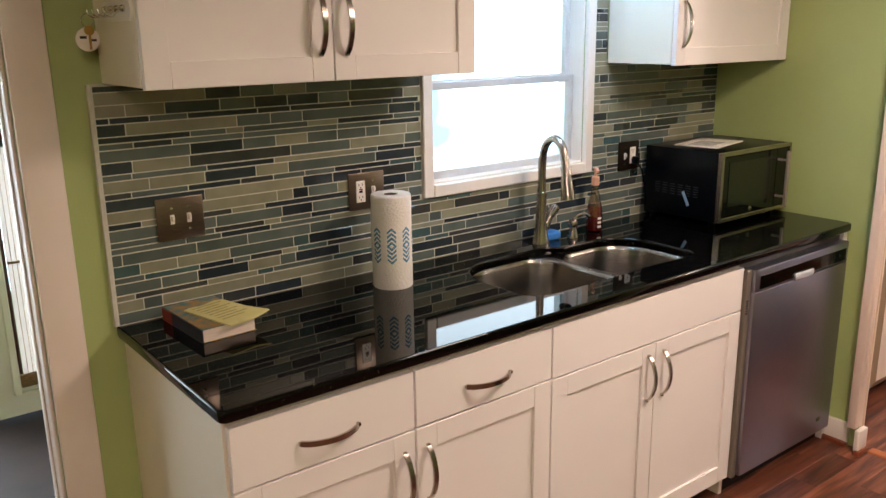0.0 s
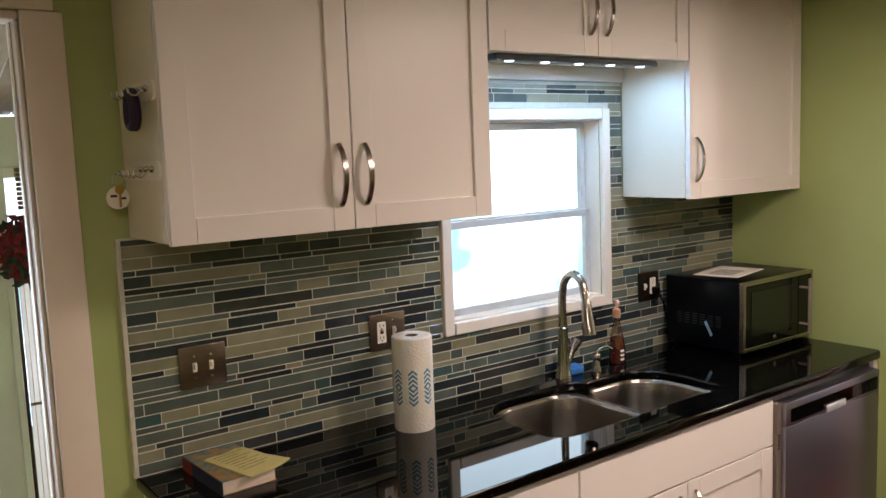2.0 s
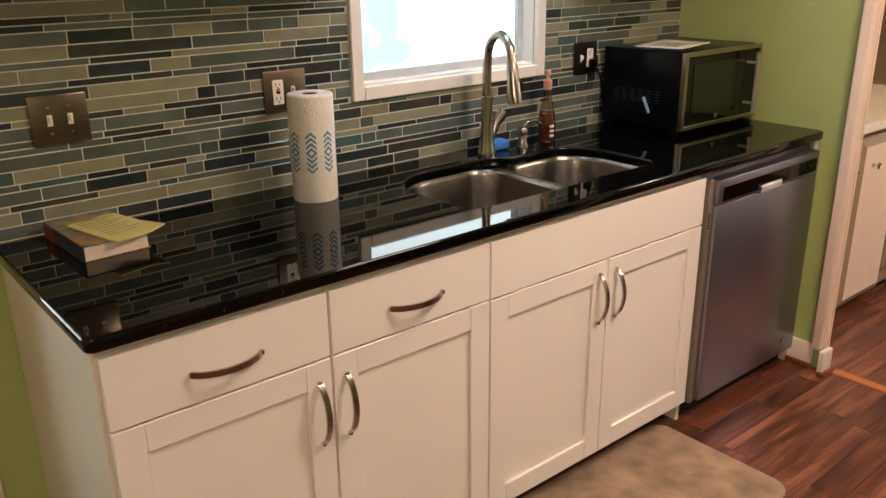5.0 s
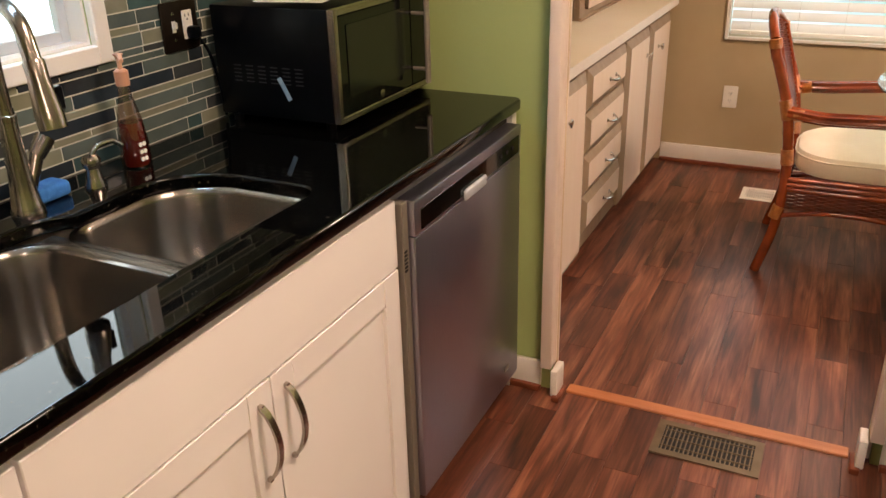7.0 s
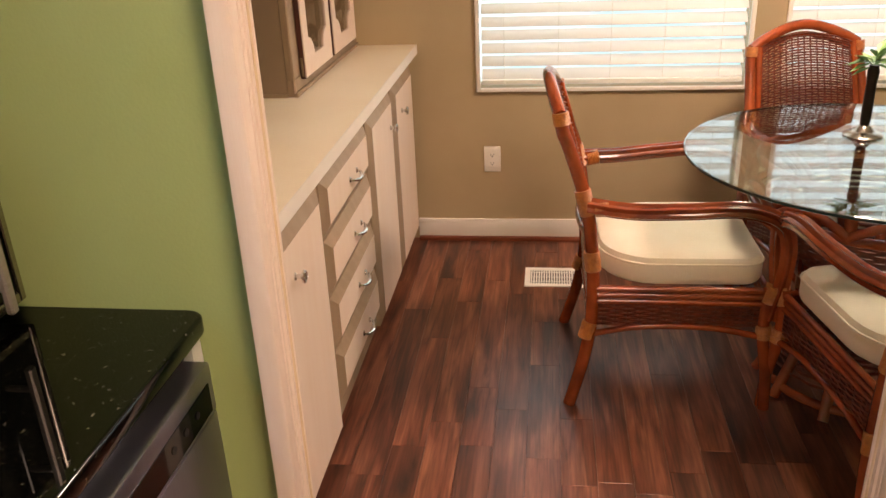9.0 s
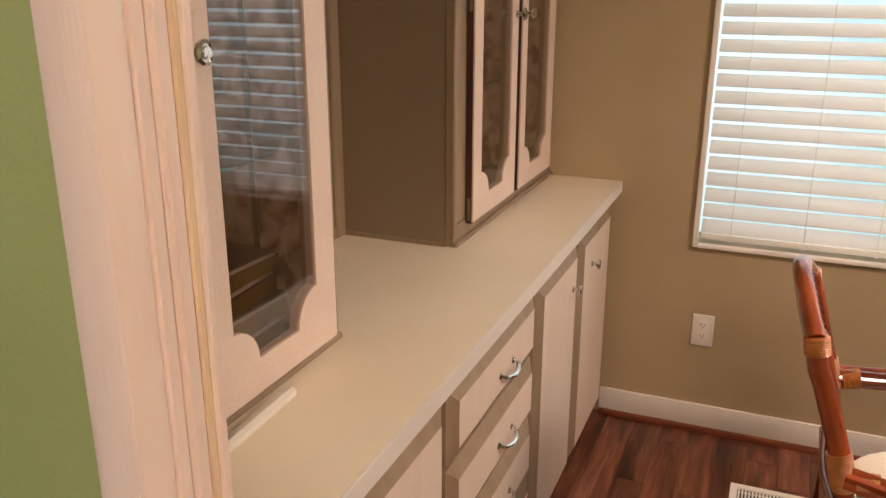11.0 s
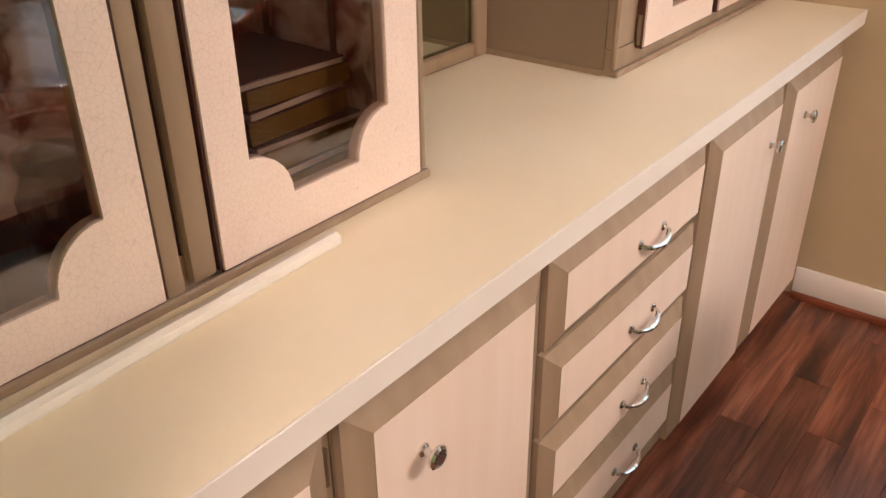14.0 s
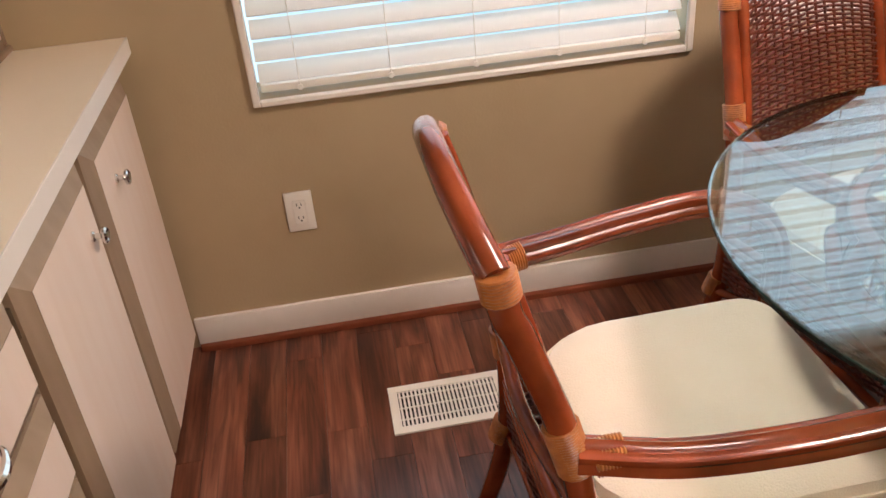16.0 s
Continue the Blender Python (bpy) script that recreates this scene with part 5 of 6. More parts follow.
# ---- buffet along the dining room's north wall ----
BT = 0.876     # top of the buffet
BY = 1.432     # front edge of its top
BF = 1.455     # faces of its doors
bt = thing("buffet_counter", (4.24, 1.77, BT), "cream laminate buffet top with pale front edge", "worktop")
part("surface", B(WX2 + 0.002, EAST - 0.002, BY + 0.004, NORTH - 0.002, BT - 0.036, BT), BUFFET_TOP, bt, smooth=False)
part("edge_band", B(WX2 + 0.002, EAST - 0.002, BY, BY + 0.0038, BT - 0.038, BT + 0.0006, bevel=0.0008), BUFFET_EDGE, bt)


def knob(parent, x, y, z, mat=CHROME, s=1.0):
    part("knob", L([(0.010 * s, 0), (0.010 * s, 0.003 * s), (0.006 * s, 0.006 * s), (0.006 * s, 0.016 * s), (0.013 * s, 0.019 * s), (0.017 * s, 0.022 * s), (0.017 * s, 0.026 * s), (0.013 * s, 0.029 * s),
                   (0.012 * s, 0.0265 * s), (0.0085 * s, 0.0265 * s), (0.008 * s, 0.030 * s), (0.002 * s, 0.031 * s)], (x, y, z), 24, "y"), mat, parent, "polished round knob")


def pull(parent, x, y, z):
    bm = bmesh.new()
    tube(bm, smooth_path([(x - 0.045, y, z + 0.002), (x - 0.04, y - 0.014, z - 0.001), (x - 0.015, y - 0.022, z - 0.006), (x + 0.015, y - 0.022, z - 0.006), (x + 0.04, y - 0.014, z - 0.001), (x + 0.045, y, z + 0.002)], 4),
         [0.004, 0.004, 0.004, 0.004, 0.0038, 0.004, 0.0045, 0.005, 0.0058, 0.0066, 0.0072, 0.0072, 0.0066, 0.0058, 0.005, 0.0045, 0.004, 0.0038, 0.004, 0.004, 0.004], 8)
    for s_ in (-1, 1):
        lathe(bm, [(0.009, 0), (0.009, 0.002), (0.006, 0.005)], (x + s_ * 0.045, y, z + 0.002), 12, "y")
    part("handle", bm, CHROME, parent, "polished bowed pull")


def bevel_panel(parent, name, x0, x1, z0, z1, y, face=BUFFET_DOOR, rim=0.030, edge=TAUPE):
    """A slab door with a wide sloping taupe edge and a pale flat face."""
    th = 0.028
    bm = bmesh.new()
    o = [(x0, z0), (x1, z0), (x1, z1), (x0, z1)]
    i = [(x0 + rim, z0 + rim), (x1 - rim, z0 + rim), (x1 - rim, z1 - rim), (x0 + rim, z1 - rim)]
    R = [[bm.verts.new((u, yy, v)) for u, v in lp] for lp, yy in ((o, y + th), (o, y + 0.018), (o, y + 0.016), (i, y + 0.001), (i, y))]
    for A, C in zip(R, R[1:]):
        for k in range(4):
            bm.faces.new((A[k], A[(k + 1) % 4], C[(k + 1) % 4], C[k]))
    bm.faces.new(R[0][::-1])
    f = bm.faces.new(R[-1])
    f.material_index = 1
    return part(name, bm, [edge, face], parent, smooth=False)


CF = BF + 0.0285
units = [(WX2 + 0.004, 3.475, "door"), (3.477, 3.894, "door"), (3.896, 4.486, "drawers"), (4.488, 4.936, "door"), (4.938, EAST - 0.003, "door")]
for k, (x0, x1, what) in enumerate(units):
    t = thing("buffet_cabinet", ((x0 + x1) / 2, 1.75, 0), "pickled wood buffet cabinet with " + ("four drawers" if what == "drawers" else "one door"), "cabinet", "buffet cabinets")
    bm = bmesh.new()
    box(bm, x0, x0 + 0.018, CF + 0.0, NORTH - 0.003, 0.05, BT - 0.039)
    box(bm, x1 - 0.018, x1, CF + 0.0, NORTH - 0.003, 0.05, BT - 0.039)
    box(bm, x0 + 0.018, x1 - 0.018, CF + 0.0, CF + 0.018, 0.05, BT - 0.039)
    box(bm, x0 + 0.018, x1 - 0.018, CF + 0.018, NORTH - 0.003, 0.05, 0.068)
    part("body", bm, TAUPE, t, smooth=False)
    # plinth coloured near-black for the shade below the buffet doors
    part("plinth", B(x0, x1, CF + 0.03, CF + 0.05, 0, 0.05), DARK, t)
    if what == "drawers":
        zt = 0.800
        for i in range(4):
            d = bevel_panel(t, "drawer_front", x0 + 0.012, x1 - 0.018, zt - 0.161, zt, BF)
            pull(d, (x0 + x1) / 2 + 0.035, BF, zt - 0.092)
            zt -= 0.1705
    else:
        d = bevel_panel(t, "door", x0 + (0.006 if k != 1 else 0.004), x1 - (0.020 if k != 1 else 0.008), 0.048, 0.800, BF, rim=0.036)
        kx = {0: x1 - 0.07, 1: x0 + 0.16, 2: 0, 3: 4.838, 4: 5.082}[k]
        if k == 1:
            kx = 3.60
        knob(d, kx, BF, 0.680, s=0.95)
        for zz in (0.15, 0.74):
            part("hinge", T([((x0 + 0.002) if k == 3 else (x1 - 0.012), CF - 0.004, zz - 0.025), ((x0 + 0.002) if k == 3 else (x1 - 0.012), CF - 0.004, zz + 0.025)], 0.005, 8), BRONZE, d)

# ---- hutch with glass doors ----
HF = 1.672      # face of the door frames
HT = 2.12


def scooped(x0, x1, z0, z1, r):
    pts = []
    for cx, cz, a0 in ((x0, z0, 90), (x1, z0, 180), (x1, z1, 270), (x0, z1, 0)):
        arc = []
        for k in range(8):
            a = radians(a0 - 90 * k / 7)
            arc.append((cx + r * math.cos(a), cz + r * math.sin(a)))
        pts.append(arc)
    # bottom left, bottom right, top right, top left, each a scooped corner
    out = []
    for arc in pts:
        out += arc
    return out


def glass_door(parent, x0, x1, gx0, gx1, knob_x, hinge_x, z0=0.898, z1=HT - 0.03, knob_z=1.433):
    bm = plate_with_holes([(x0, z0), (x1, z0), (x1, z1), (x0, z1)], [scooped(gx0, gx1, z0 + 0.058, z1 - 0.06, 0.062)], lambda u, v, w: (u, HF + w, v), 0.020)
    d = part("door", bm, CRACKLE, parent, smooth=False)
    # dark routed edge round the frame
    for a in (B(x0 - 0.004, x0 - 0.0003, HF + 0.004, HF + 0.020, z0, z1), B(x1 + 0.0003, x1 + 0.004, HF + 0.004, HF + 0.020, z0, z1), B(x0, x1, HF + 0.004, HF + 0.020, z0 - 0.004, z0 - 0.0003)):
        part("edge", a, WOOD_DARK, d, "dark wood edge", smooth=False)
    part("pane", B(gx0 - 0.02, gx1 + 0.02, HF + 0.0035, HF + 0.0065, z0 + 0.045, z1 - 0.045), SMOKED, d, "smoked glass pane")
    knob(d, knob_x, HF, knob_z)
    for zz in (0.955, 1.48, 2.0):
        part("hinge", T([(hinge_x, HF + 0.012, zz - 0.03), (hinge_x, HF + 0.012, zz + 0.03)], 0.0055, 8), BRONZE, d)
    return d


def hutch(x0, x1, label, doors, stiles):
    t = thing("hutch", ((x0 + x1) / 2, 1.9, BT), label, "hutch", "glass-door hutches")
    yb = 2.02
    bf = HF + 0.022
    part("side_panel", B(x0, x0 + 0.018, bf + 0.019, yb, BT + 0.001, HT), TAUPE_SIDE, t, smooth=False)
    part("side_panel", B(x1 - 0.018, x1, bf + 0.019, yb, BT + 0.001, HT), TAUPE_SIDE, t, smooth=False)
    part("back_panel", B(x0 + 0.018, x1 - 0.018, yb - 0.008, yb, BT + 0.001, HT), MARBLE, t, "marbled pink and brown back", smooth=False)
    part("bottom_shelf", B(x0 + 0.018, x1 - 0.018, bf + 0.019, yb - 0.009, BT + 0.002, BT + 0.022), HUTCH_FLOOR, t, smooth=False)
    part("top_panel", B(x0 + 0.018, x1 - 0.018, bf + 0.019, yb - 0.009, HT - 0.02, HT), TAUPE_SIDE, t, smooth=False)
    part("bottom_rail", B(x0, x1, bf - 0.003, bf + 0.018, BT + 0.001, 0.93), TAUPE, t, smooth=False)
    part("base_moulding", B(x0 - 0.004, x1 + 0.004, bf - 0.016, bf - 0.004, BT + 0.0005, BT + 0.014, bevel=0.003), TAUPE, t)
    part("top_rail", B(x0, x1, bf, bf + 0.018, HT - 0.06, HT + 0.03), TAUPE, t, smooth=False)
    for a, c in stiles:
        part("stile", B(a, c, bf, bf + 0.018, 0.9301, HT - 0.0601, bevel=0.002), TAUPE, t)
    for xs in (x0 - 0.003, x1 - 0.010):
        part("corner_bead", B(xs, xs + 0.013, bf - 0.008, bf + 0.003, BT + 0.0145, HT, bevel=0.003), TAUPE, t)
    part("foot_bead", B(x0 - 0.006, x0 - 0.0002, bf + 0.02, yb - 0.01, BT + 0.0005, BT + 0.012), TAUPE, t)
    for z in (1.222, 1.60):
        gl = part("glass_shelf", B(x0 + 0.02, x1 - 0.02, bf + 0.10, yb - 0.01, z, z + 0.006), CLEAR, t, "clear glass shelf", smooth=False)
        part("shelf_edge", B(x0 + 0.02, x1 - 0.02, bf + 0.0985, bf + 0.0998, z, z + 0.006), GLASS_EDGE, gl, smooth=False)
    for xs in (x0 + 0.0205, x1 - 0.0225):
        for yy in (bf + 0.14, yb - 0.04):
            part("shelf_track", B(xs, xs + 0.002, yy, yy + 0.012, 0.95, 2.05), BRONZE, t, smooth=False)
    for xs in (x0 + 0.0182, x1 - 0.0202):
        part("side_lining", B(xs - 0.0001, xs + 0.002, bf + 0.02, yb - 0.0085, BT + 0.0225, HT - 0.021), MARBLE, t, "marbled paper lining", smooth=False)
    for d in doors:
        glass_door(t, *d)
    return t


hutch(WX2 + 0.004, 3.898, "pickled wood hutch with two smoked-glass doors", ((3.085, 3.430, 3.137, 3.381, 3.418, 3.081), (3.512, 3.869, 3.566, 3.806, 3.522, 3.875)), ((3.40, 3.54), (WX2 + 0.004, 3.13), (3.82, 3.898)))
hutch(4.500, EAST - 0.003, "pickled wood hutch with two glass doors beside window", ((4.592, 4.945, 4.652, 4.894, 4.922, 4.588, 0.920), (4.988, 5.345, 5.038, 5.285, 5.010, 5.352, 0.920)), ((4.500, 4.66), (4.91, 5.03), (5.30, EAST - 0.003)))
h1 = [o for o in scene.objects if o.name == "hutch"][0]
part("side_moulding", B(3.4345, 3.4590, HF + 0.003, HF + 0.0216, 0.893, HT - 0.062, bevel=0.005, seg=2), TAUPE, h1)
# shade of the gap beside the centre moulding, put in as a dark strip
part("gap_strip", B(3.4595, 3.4715, HF + 0.0205, HF + 0.0218, 0.905, HT - 0.065), WOOD_DARK, h1, "dark strip for the shade in the gap", smooth=False)
part("centre_moulding", B(3.4720, 3.5065, HF + 0.006, HF + 0.0216, 0.895, HT - 0.062, bevel=0.006, seg=2), TAUPE, h1)
# alcove between the hutches with a mirror back
am = thing("alcove_mirror", (4.2, 2.03, BT), "mirror in a taupe bead frame above buffet", "mirror")
part("glass", B(3.901, 4.497, 2.010, 2.016, BT + 0.03, HT), MIRROR, am, "plain mirror glass", smooth=False)
part("backing", B(3.899, 4.499, 2.0165, 2.03, BT + 0.001, HT), TAUPE_SIDE, am, smooth=False)
part("bead", B(4.452, 4.497, 1.995, 2.0098, BT + 0.001, HT, bevel=0.004), TAUPE, am)
part("bead", B(3.907, 3.93, 1.995, 2.0098, BT + 0.001, HT, bevel=0.004), TAUPE, am)
part("bead", B(3.931, 4.4515, 1.995, 2.0098, BT + 0.001, BT + 0.034, bevel=0.004), TAUPE, am)
single("alcove_head", B(3.901, 4.497, 1.70, 2.03, HT + 0.0, HT + 0.03), TAUPE, "taupe board over the alcove", "panel", kind="structure", smooth=False)
single("wall_soffit_dining", B(WX2 + 0.002, EAST - 0.002, 1.66, NORTH - 0.002, HT + 0.031, CEILING - 0.002), TAN, "tan boxed soffit over the hutch", "soffit", kind="structure", smooth=False)
# loose white strip lying along the hutch
bm = bmesh.new()
tube(bm, [(WX2 + 0.05, 1.626, BT + 0.012), (3.35, 1.633, BT + 0.012), (3.660, 1.642, BT + 0.012)], 1.0, shape=[(-0.011, -0.010), (0.011, -0.010), (0.011, -0.004), (0.004, 0.010), (-0.004, 0.012), (-0.011, 0.006)])
single("loose_moulding", bm, WHITE_TRIM, "loose white moulding strip lying on buffet top", "moulding")

# things inside the hutch
jar = thing("glass_jar", (3.425, 1.85, BT + 0.022), "clear glass jar standing in the hutch", "jar")
part("jar_body", L([(0.042, 0), (0.046, 0.005), (0.046, 0.085), (0.036, 0.105), (0.034, 0.118)], (3.425, 1.85, BT + 0.022), 24), JAR_GLASS, jar)
part("lid", L([(0.037, 0.1185), (0.039, 0.12), (0.039, 0.134), (0.036, 0.137)], (3.425, 1.85, BT + 0.022), 24), JAR_GLASS, jar, "glass lid")
part("contents", L([(0.038, 0.003), (0.041, 0.01), (0.041, 0.035)], (3.425, 1.85, BT + 0.022), 20), DARK, jar)
z = BT + 0.0225
rng = random.Random(11)
for i, h in enumerate((0.030, 0.012, 0.034, 0.010, 0.032, 0.012, 0.028, 0.010)):
    w, d = 0.20 - 0.004 * i, 0.20
    at = (3.738 + rng.uniform(-.008, .008), 1.86 + rng.uniform(-.008, .008), z)
    dg = rng.uniform(-4, 4)
    t = thing("boxed_game" if h > 0.02 else "magazine", at, "flat box with yellow sides, dark lid" if h > 0.02 else "dark-covered magazine in a stack", "box" if h > 0.02 else "magazine", "stack in the hutch")
    part("side", turned(B(-w / 2, w / 2, -d / 2, d / 2, 0, h - 0.0025, bevel=0.001), at, dg), MAGAZINE if h > 0.02 else PAGES, t)
    part("cover", turned(B(-w / 2 - .001, w / 2 + .001, -d / 2 - .001, d / 2 + .001, h - 0.0024, h, bevel=0.0008), at, dg), MAG_DARK, t)
    z += h + 0.0005
mg = thing("mug", (3.205, 1.84, 1.2282), "orange-brown ceramic bowl on the glass shelf", "bowl")
part("bowl", L([(0.02, 0), (0.03, 0.004), (0.05, 0.03), (0.056, 0.055), (0.052, 0.055), (0.045, 0.03), (0.02, 0.01)], (3.205, 1.84, 1.2282), 24), STRIP, mg)
for gx, gy in ((3.30, 1.90), (3.36, 1.94), (3.42, 1.90)):
    g = thing("drinking_glass", (gx, gy, 1.2282), "clear stemmed glass on the shelf", "glass", "glasses on shelf")
    part("goblet", L([(0.030, 0), (0.030, 0.003), (0.005, 0.008), (0.004, 0.07), (0.025, 0.09), (0.034, 0.13), (0.031, 0.17), (0.029, 0.17), (0.032, 0.13), (0.004, 0.092)], (gx, gy, 1.2282), 20), CLEAR, g)

# ---- rattan dining chairs ----


def arc_tubes(bm, pts, r, n_strands=3, gap=0.0135, side=(1, 0, 0), sides=7):
    s_ = Vector(side)
    path = smooth_path(pts, 6)
    for k in range(n_strands):
        o = s_ * (k - (n_strands - 1) / 2) * gap
        tube(bm, [p + o for p in path], r, sides)
    return bm


def binding(parent, p0, p1, r):
    """Wrapped cane: a ridged sleeve round a pole."""
    a, c = Vector(p0), Vector(p1)
    n_ = max(5, int((c - a).length / 0.004))
    pts, rad = [], []
    for i in range(n_ * 2 + 1):
        pts.append(a.lerp(c, i / (n_ * 2)))
        rad.append(r + (0.0016 if i % 2 else 0.0))
    return part("binding", T(pts, rad, 10), BINDING, parent, "tan wrapped cane binding")


def weave(bm, corner, u, v, nu, nv, amp=0.004, r=0.0032):
    """Strands along u passing over and under stakes along v."""
    o, u, v = Vector(corner), Vector(u), Vector(v)
    nn = u.cross(v).normalized()
    for j in range(nv):
        f = (j + 0.5) / nv
        pts = []
        for i in range(nu * 2 + 1):
            s_ = math.sin(math.pi * i / 2 + (math.pi if j % 2 else 0)) if i % 2 else 0
            pts.append(o + u * (i / (nu * 2)) + v * f + nn * amp * s_)
        tube(bm, pts, r, 4)
    for i in range(1, nu * 2, 2):
        tube(bm, [o + u * (i / (nu * 2)), o + u * (i / (nu * 2)) + v], 0.0026, 4)
    return bm


def dining_chair():
    t = thing("dining_chair", (0, 0, 0), "cherry rattan armchair with cream seat cushion", "chair", "chairs round the table")
    for s in (-1, 1):
        part("back_post", T(smooth_path([(s * .262, .305, 0.0), (s * .245, .262, .16), (s * .235, .243, .30), (s * .228, .245, .46), (s * .222, .268, .64), (s * .210, .318, .80), (s * .2065, .336, .845), (s * .202, .345, .897)], 6), 0.0195, 10), RATTAN, t)
        part("front_leg", T(smooth_path([(s * .262, -.275, 0.0), (s * .258, -.268, .12), (s * .245, -.25, .25), (s * .243, -.252, .40)], 6), 0.017, 10), RATTAN, t)
        pts = [(s * .247, -.262, .30), (s * .255, -.282, .42), (s * .266, -.284, .54), (s * .278, -.246, .612), (s * .286, -.15, .648), (s * .280, .0, .642), (s * .260, .14, .634), (s * .228, .262, .640)]
        ribs = [((1 + .17 * math.cos(6 * q)) * math.cos(q), (1 + .17 * math.cos(6 * q)) * math.sin(q)) for q in [k * math.pi / 18 for k in range(36)]]
        part("arm", T(smooth_path(pts, 6), 0.0215, shape=ribs), RATTAN, t)
        binding(t, (s * .2285, .243, .44), (s * .2265, .250, .50), 0.0225)
        binding(t, (s * .2235, .262, .612), (s * .219, .281, .685), 0.0228)
        binding(t, (s * .231, .243, .632), (s * .236, .205, .637), 0.0235)
        binding(t, (s * .245, .262, .225), (s * .238, .248, .275), 0.0215)
        binding(t, (s * .246, -.252, .232), (s * .244, -.251, .275), 0.0215)
        binding(t, (s * .244, -.256, .352), (s * .250, -.266, .405), 0.0225)
        binding(t, (s * .2040, .340, .868), (s * .2022, .3455, .902), 0.0225)
        for zz in (.345, .365, .385):
            part("seat_rail", T([(s * .243, -.25, zz), (s * .238, .245, zz)], 0.0105, 8), RATTAN, t)
        part("lower_rail", T(smooth_path([(s * .247, -.25, .235), (s * .247, -.12, .262), (s * .247, .0, .268), (s * .245, .12, .262), (s * .243, .25, .235)], 5), 0.010, 8), RATTAN, t)
        bm = weave(bmesh.new(), (s * .245, -.236, .268), (0, .466, 0), (0, 0, .07), 13, 10)
        tagged(part("woven_apron", bm, WEAVE, t), kind="stuff")
    for y, nm in ((-.252, "front"), (.245, "back")):
        for zz in (.345, .365, .385):
            part("seat_rail", T([(-.243, y, zz), (.243, y, zz)], 0.0105, 8), RATTAN, t)
        part("lower_rail", T(smooth_path([(-.247, y, .235), (-.12, y, .262), (0, y, .268), (.12, y, .262), (.247, y, .235)], 5), 0.010, 8), RATTAN, t)
        tagged(part("woven_apron", weave(bmesh.new(), (-.23, y, .268), (.46, 0, 0), (0, 0, .07), 13, 10), WEAVE, t), kind="stuff")
    for dz, r, nm in ((0, 0.0185, "crest_rail"), (-0.034, 0.010, "crest_rod")):
        part(nm, T(smooth_path([(-.202, .345, .895 + dz), (-.15, .358, .925 + dz), (-.07, .370, .955 + dz), (0, .374, .966 + dz), (.07, .370, .955 + dz), (.15, .358, .925 + dz), (.202, .345, .895 + dz)], 6), r, 10), RATTAN, t)
    part("back_rail", T(smooth_path([(-.226, .255, .53), (0, .275, .52), (.226, .255, .53)], 6), 0.012, 9), RATTAN, t)
    for s in (-1, 1):
        part("back_spindle", T(smooth_path([(s * .196, .248, .535), (s * .190, .272, .66), (s * .184, .306, .80), (s * .178, .336, .90)], 5), 0.0115, 8), RATTAN, t)
    # woven back, leaning with the posts
    bm = bmesh.new()
    rows = 44
    for j in range(rows):
        f = (j + 0.5) / rows
        z = .54 + .365 * f
        y = .246 + .092 * f ** 1.15
        w = .19 - .014 * f
        pts = []
        for i in range(31):
            q = -1 + 2 * i / 30
            zz = z + 0.035 * f * (1 - q * q)
            pts.append((q * w, y + 0.028 * f * (1 - q * q) + 0.0038 * (math.sin(math.pi * i / 2 + (math.pi if j % 2 else 0)) if i % 2 else 0), zz))
        tube(bm, pts, 0.0036, 4)
    for i in range(1, 30, 2):
        q = -1 + 2 * i / 30
        tube(bm, [(q * .19, .246, .535), (q * .183, .288 + .013 * (1 - q * q), .72 + 0.017 * (1 - q * q)), (q * .176, .338 + .028 * (1 - q * q), .905 + 0.035 * (1 - q * q))], 0.003, 4)
    tagged(part("woven_back", bm, WEAVE, t), kind="stuff")
    # cushion
    bm = bmesh.new()
    rings = []
    for z, ins in ((.392, .020), (.396, .006), (.41, .0), (.455, .0), (.476, .008), (.487, .028), (.494, .07), (.497, .14)):
        lp = rounded(-.232 + ins, .232 - ins, -.245 + ins, .222 - ins, [min(.16 - ins * .4, .2 - ins), min(.16 - ins * .4, .2 - ins), max(.02, .06 - ins * .3), max(.02, .06 - ins * .3)], 6)
        rings.append([bm.verts.new((u, v, z)) for u, v in lp])
    for A, C in zip(rings, rings[1:]):
        for k in range(len(A)):
            bm.faces.new((A[k], A[(k + 1) % len(A)], C[(k + 1) % len(A)], C[k]))
    bm.faces.new(rings[0][::-1])
    bm.faces.new(rings[-1])
    cu = part("cushion", bm, CUSHION, t, "cream fabric cushion")
    lp = rounded(-.233, .233, -.246, .223, [.16, .16, .06, .06], 6)
    part("piping", T([(u, v, .460) for u, v in lp], 0.003, 6, closed=True), CUSHION, cu)
    return t


chair = dining_chair()
chair.matrix_basis = pose(4.395, 0.510, 0, 0, 0, 1)
c2 = copy_thing(chair, pose(4.795, -0.120, 0, 0, 0, -76))
c3 = copy_thing(chair, pose(3.93, -0.07, 0, 0, 0, 100))

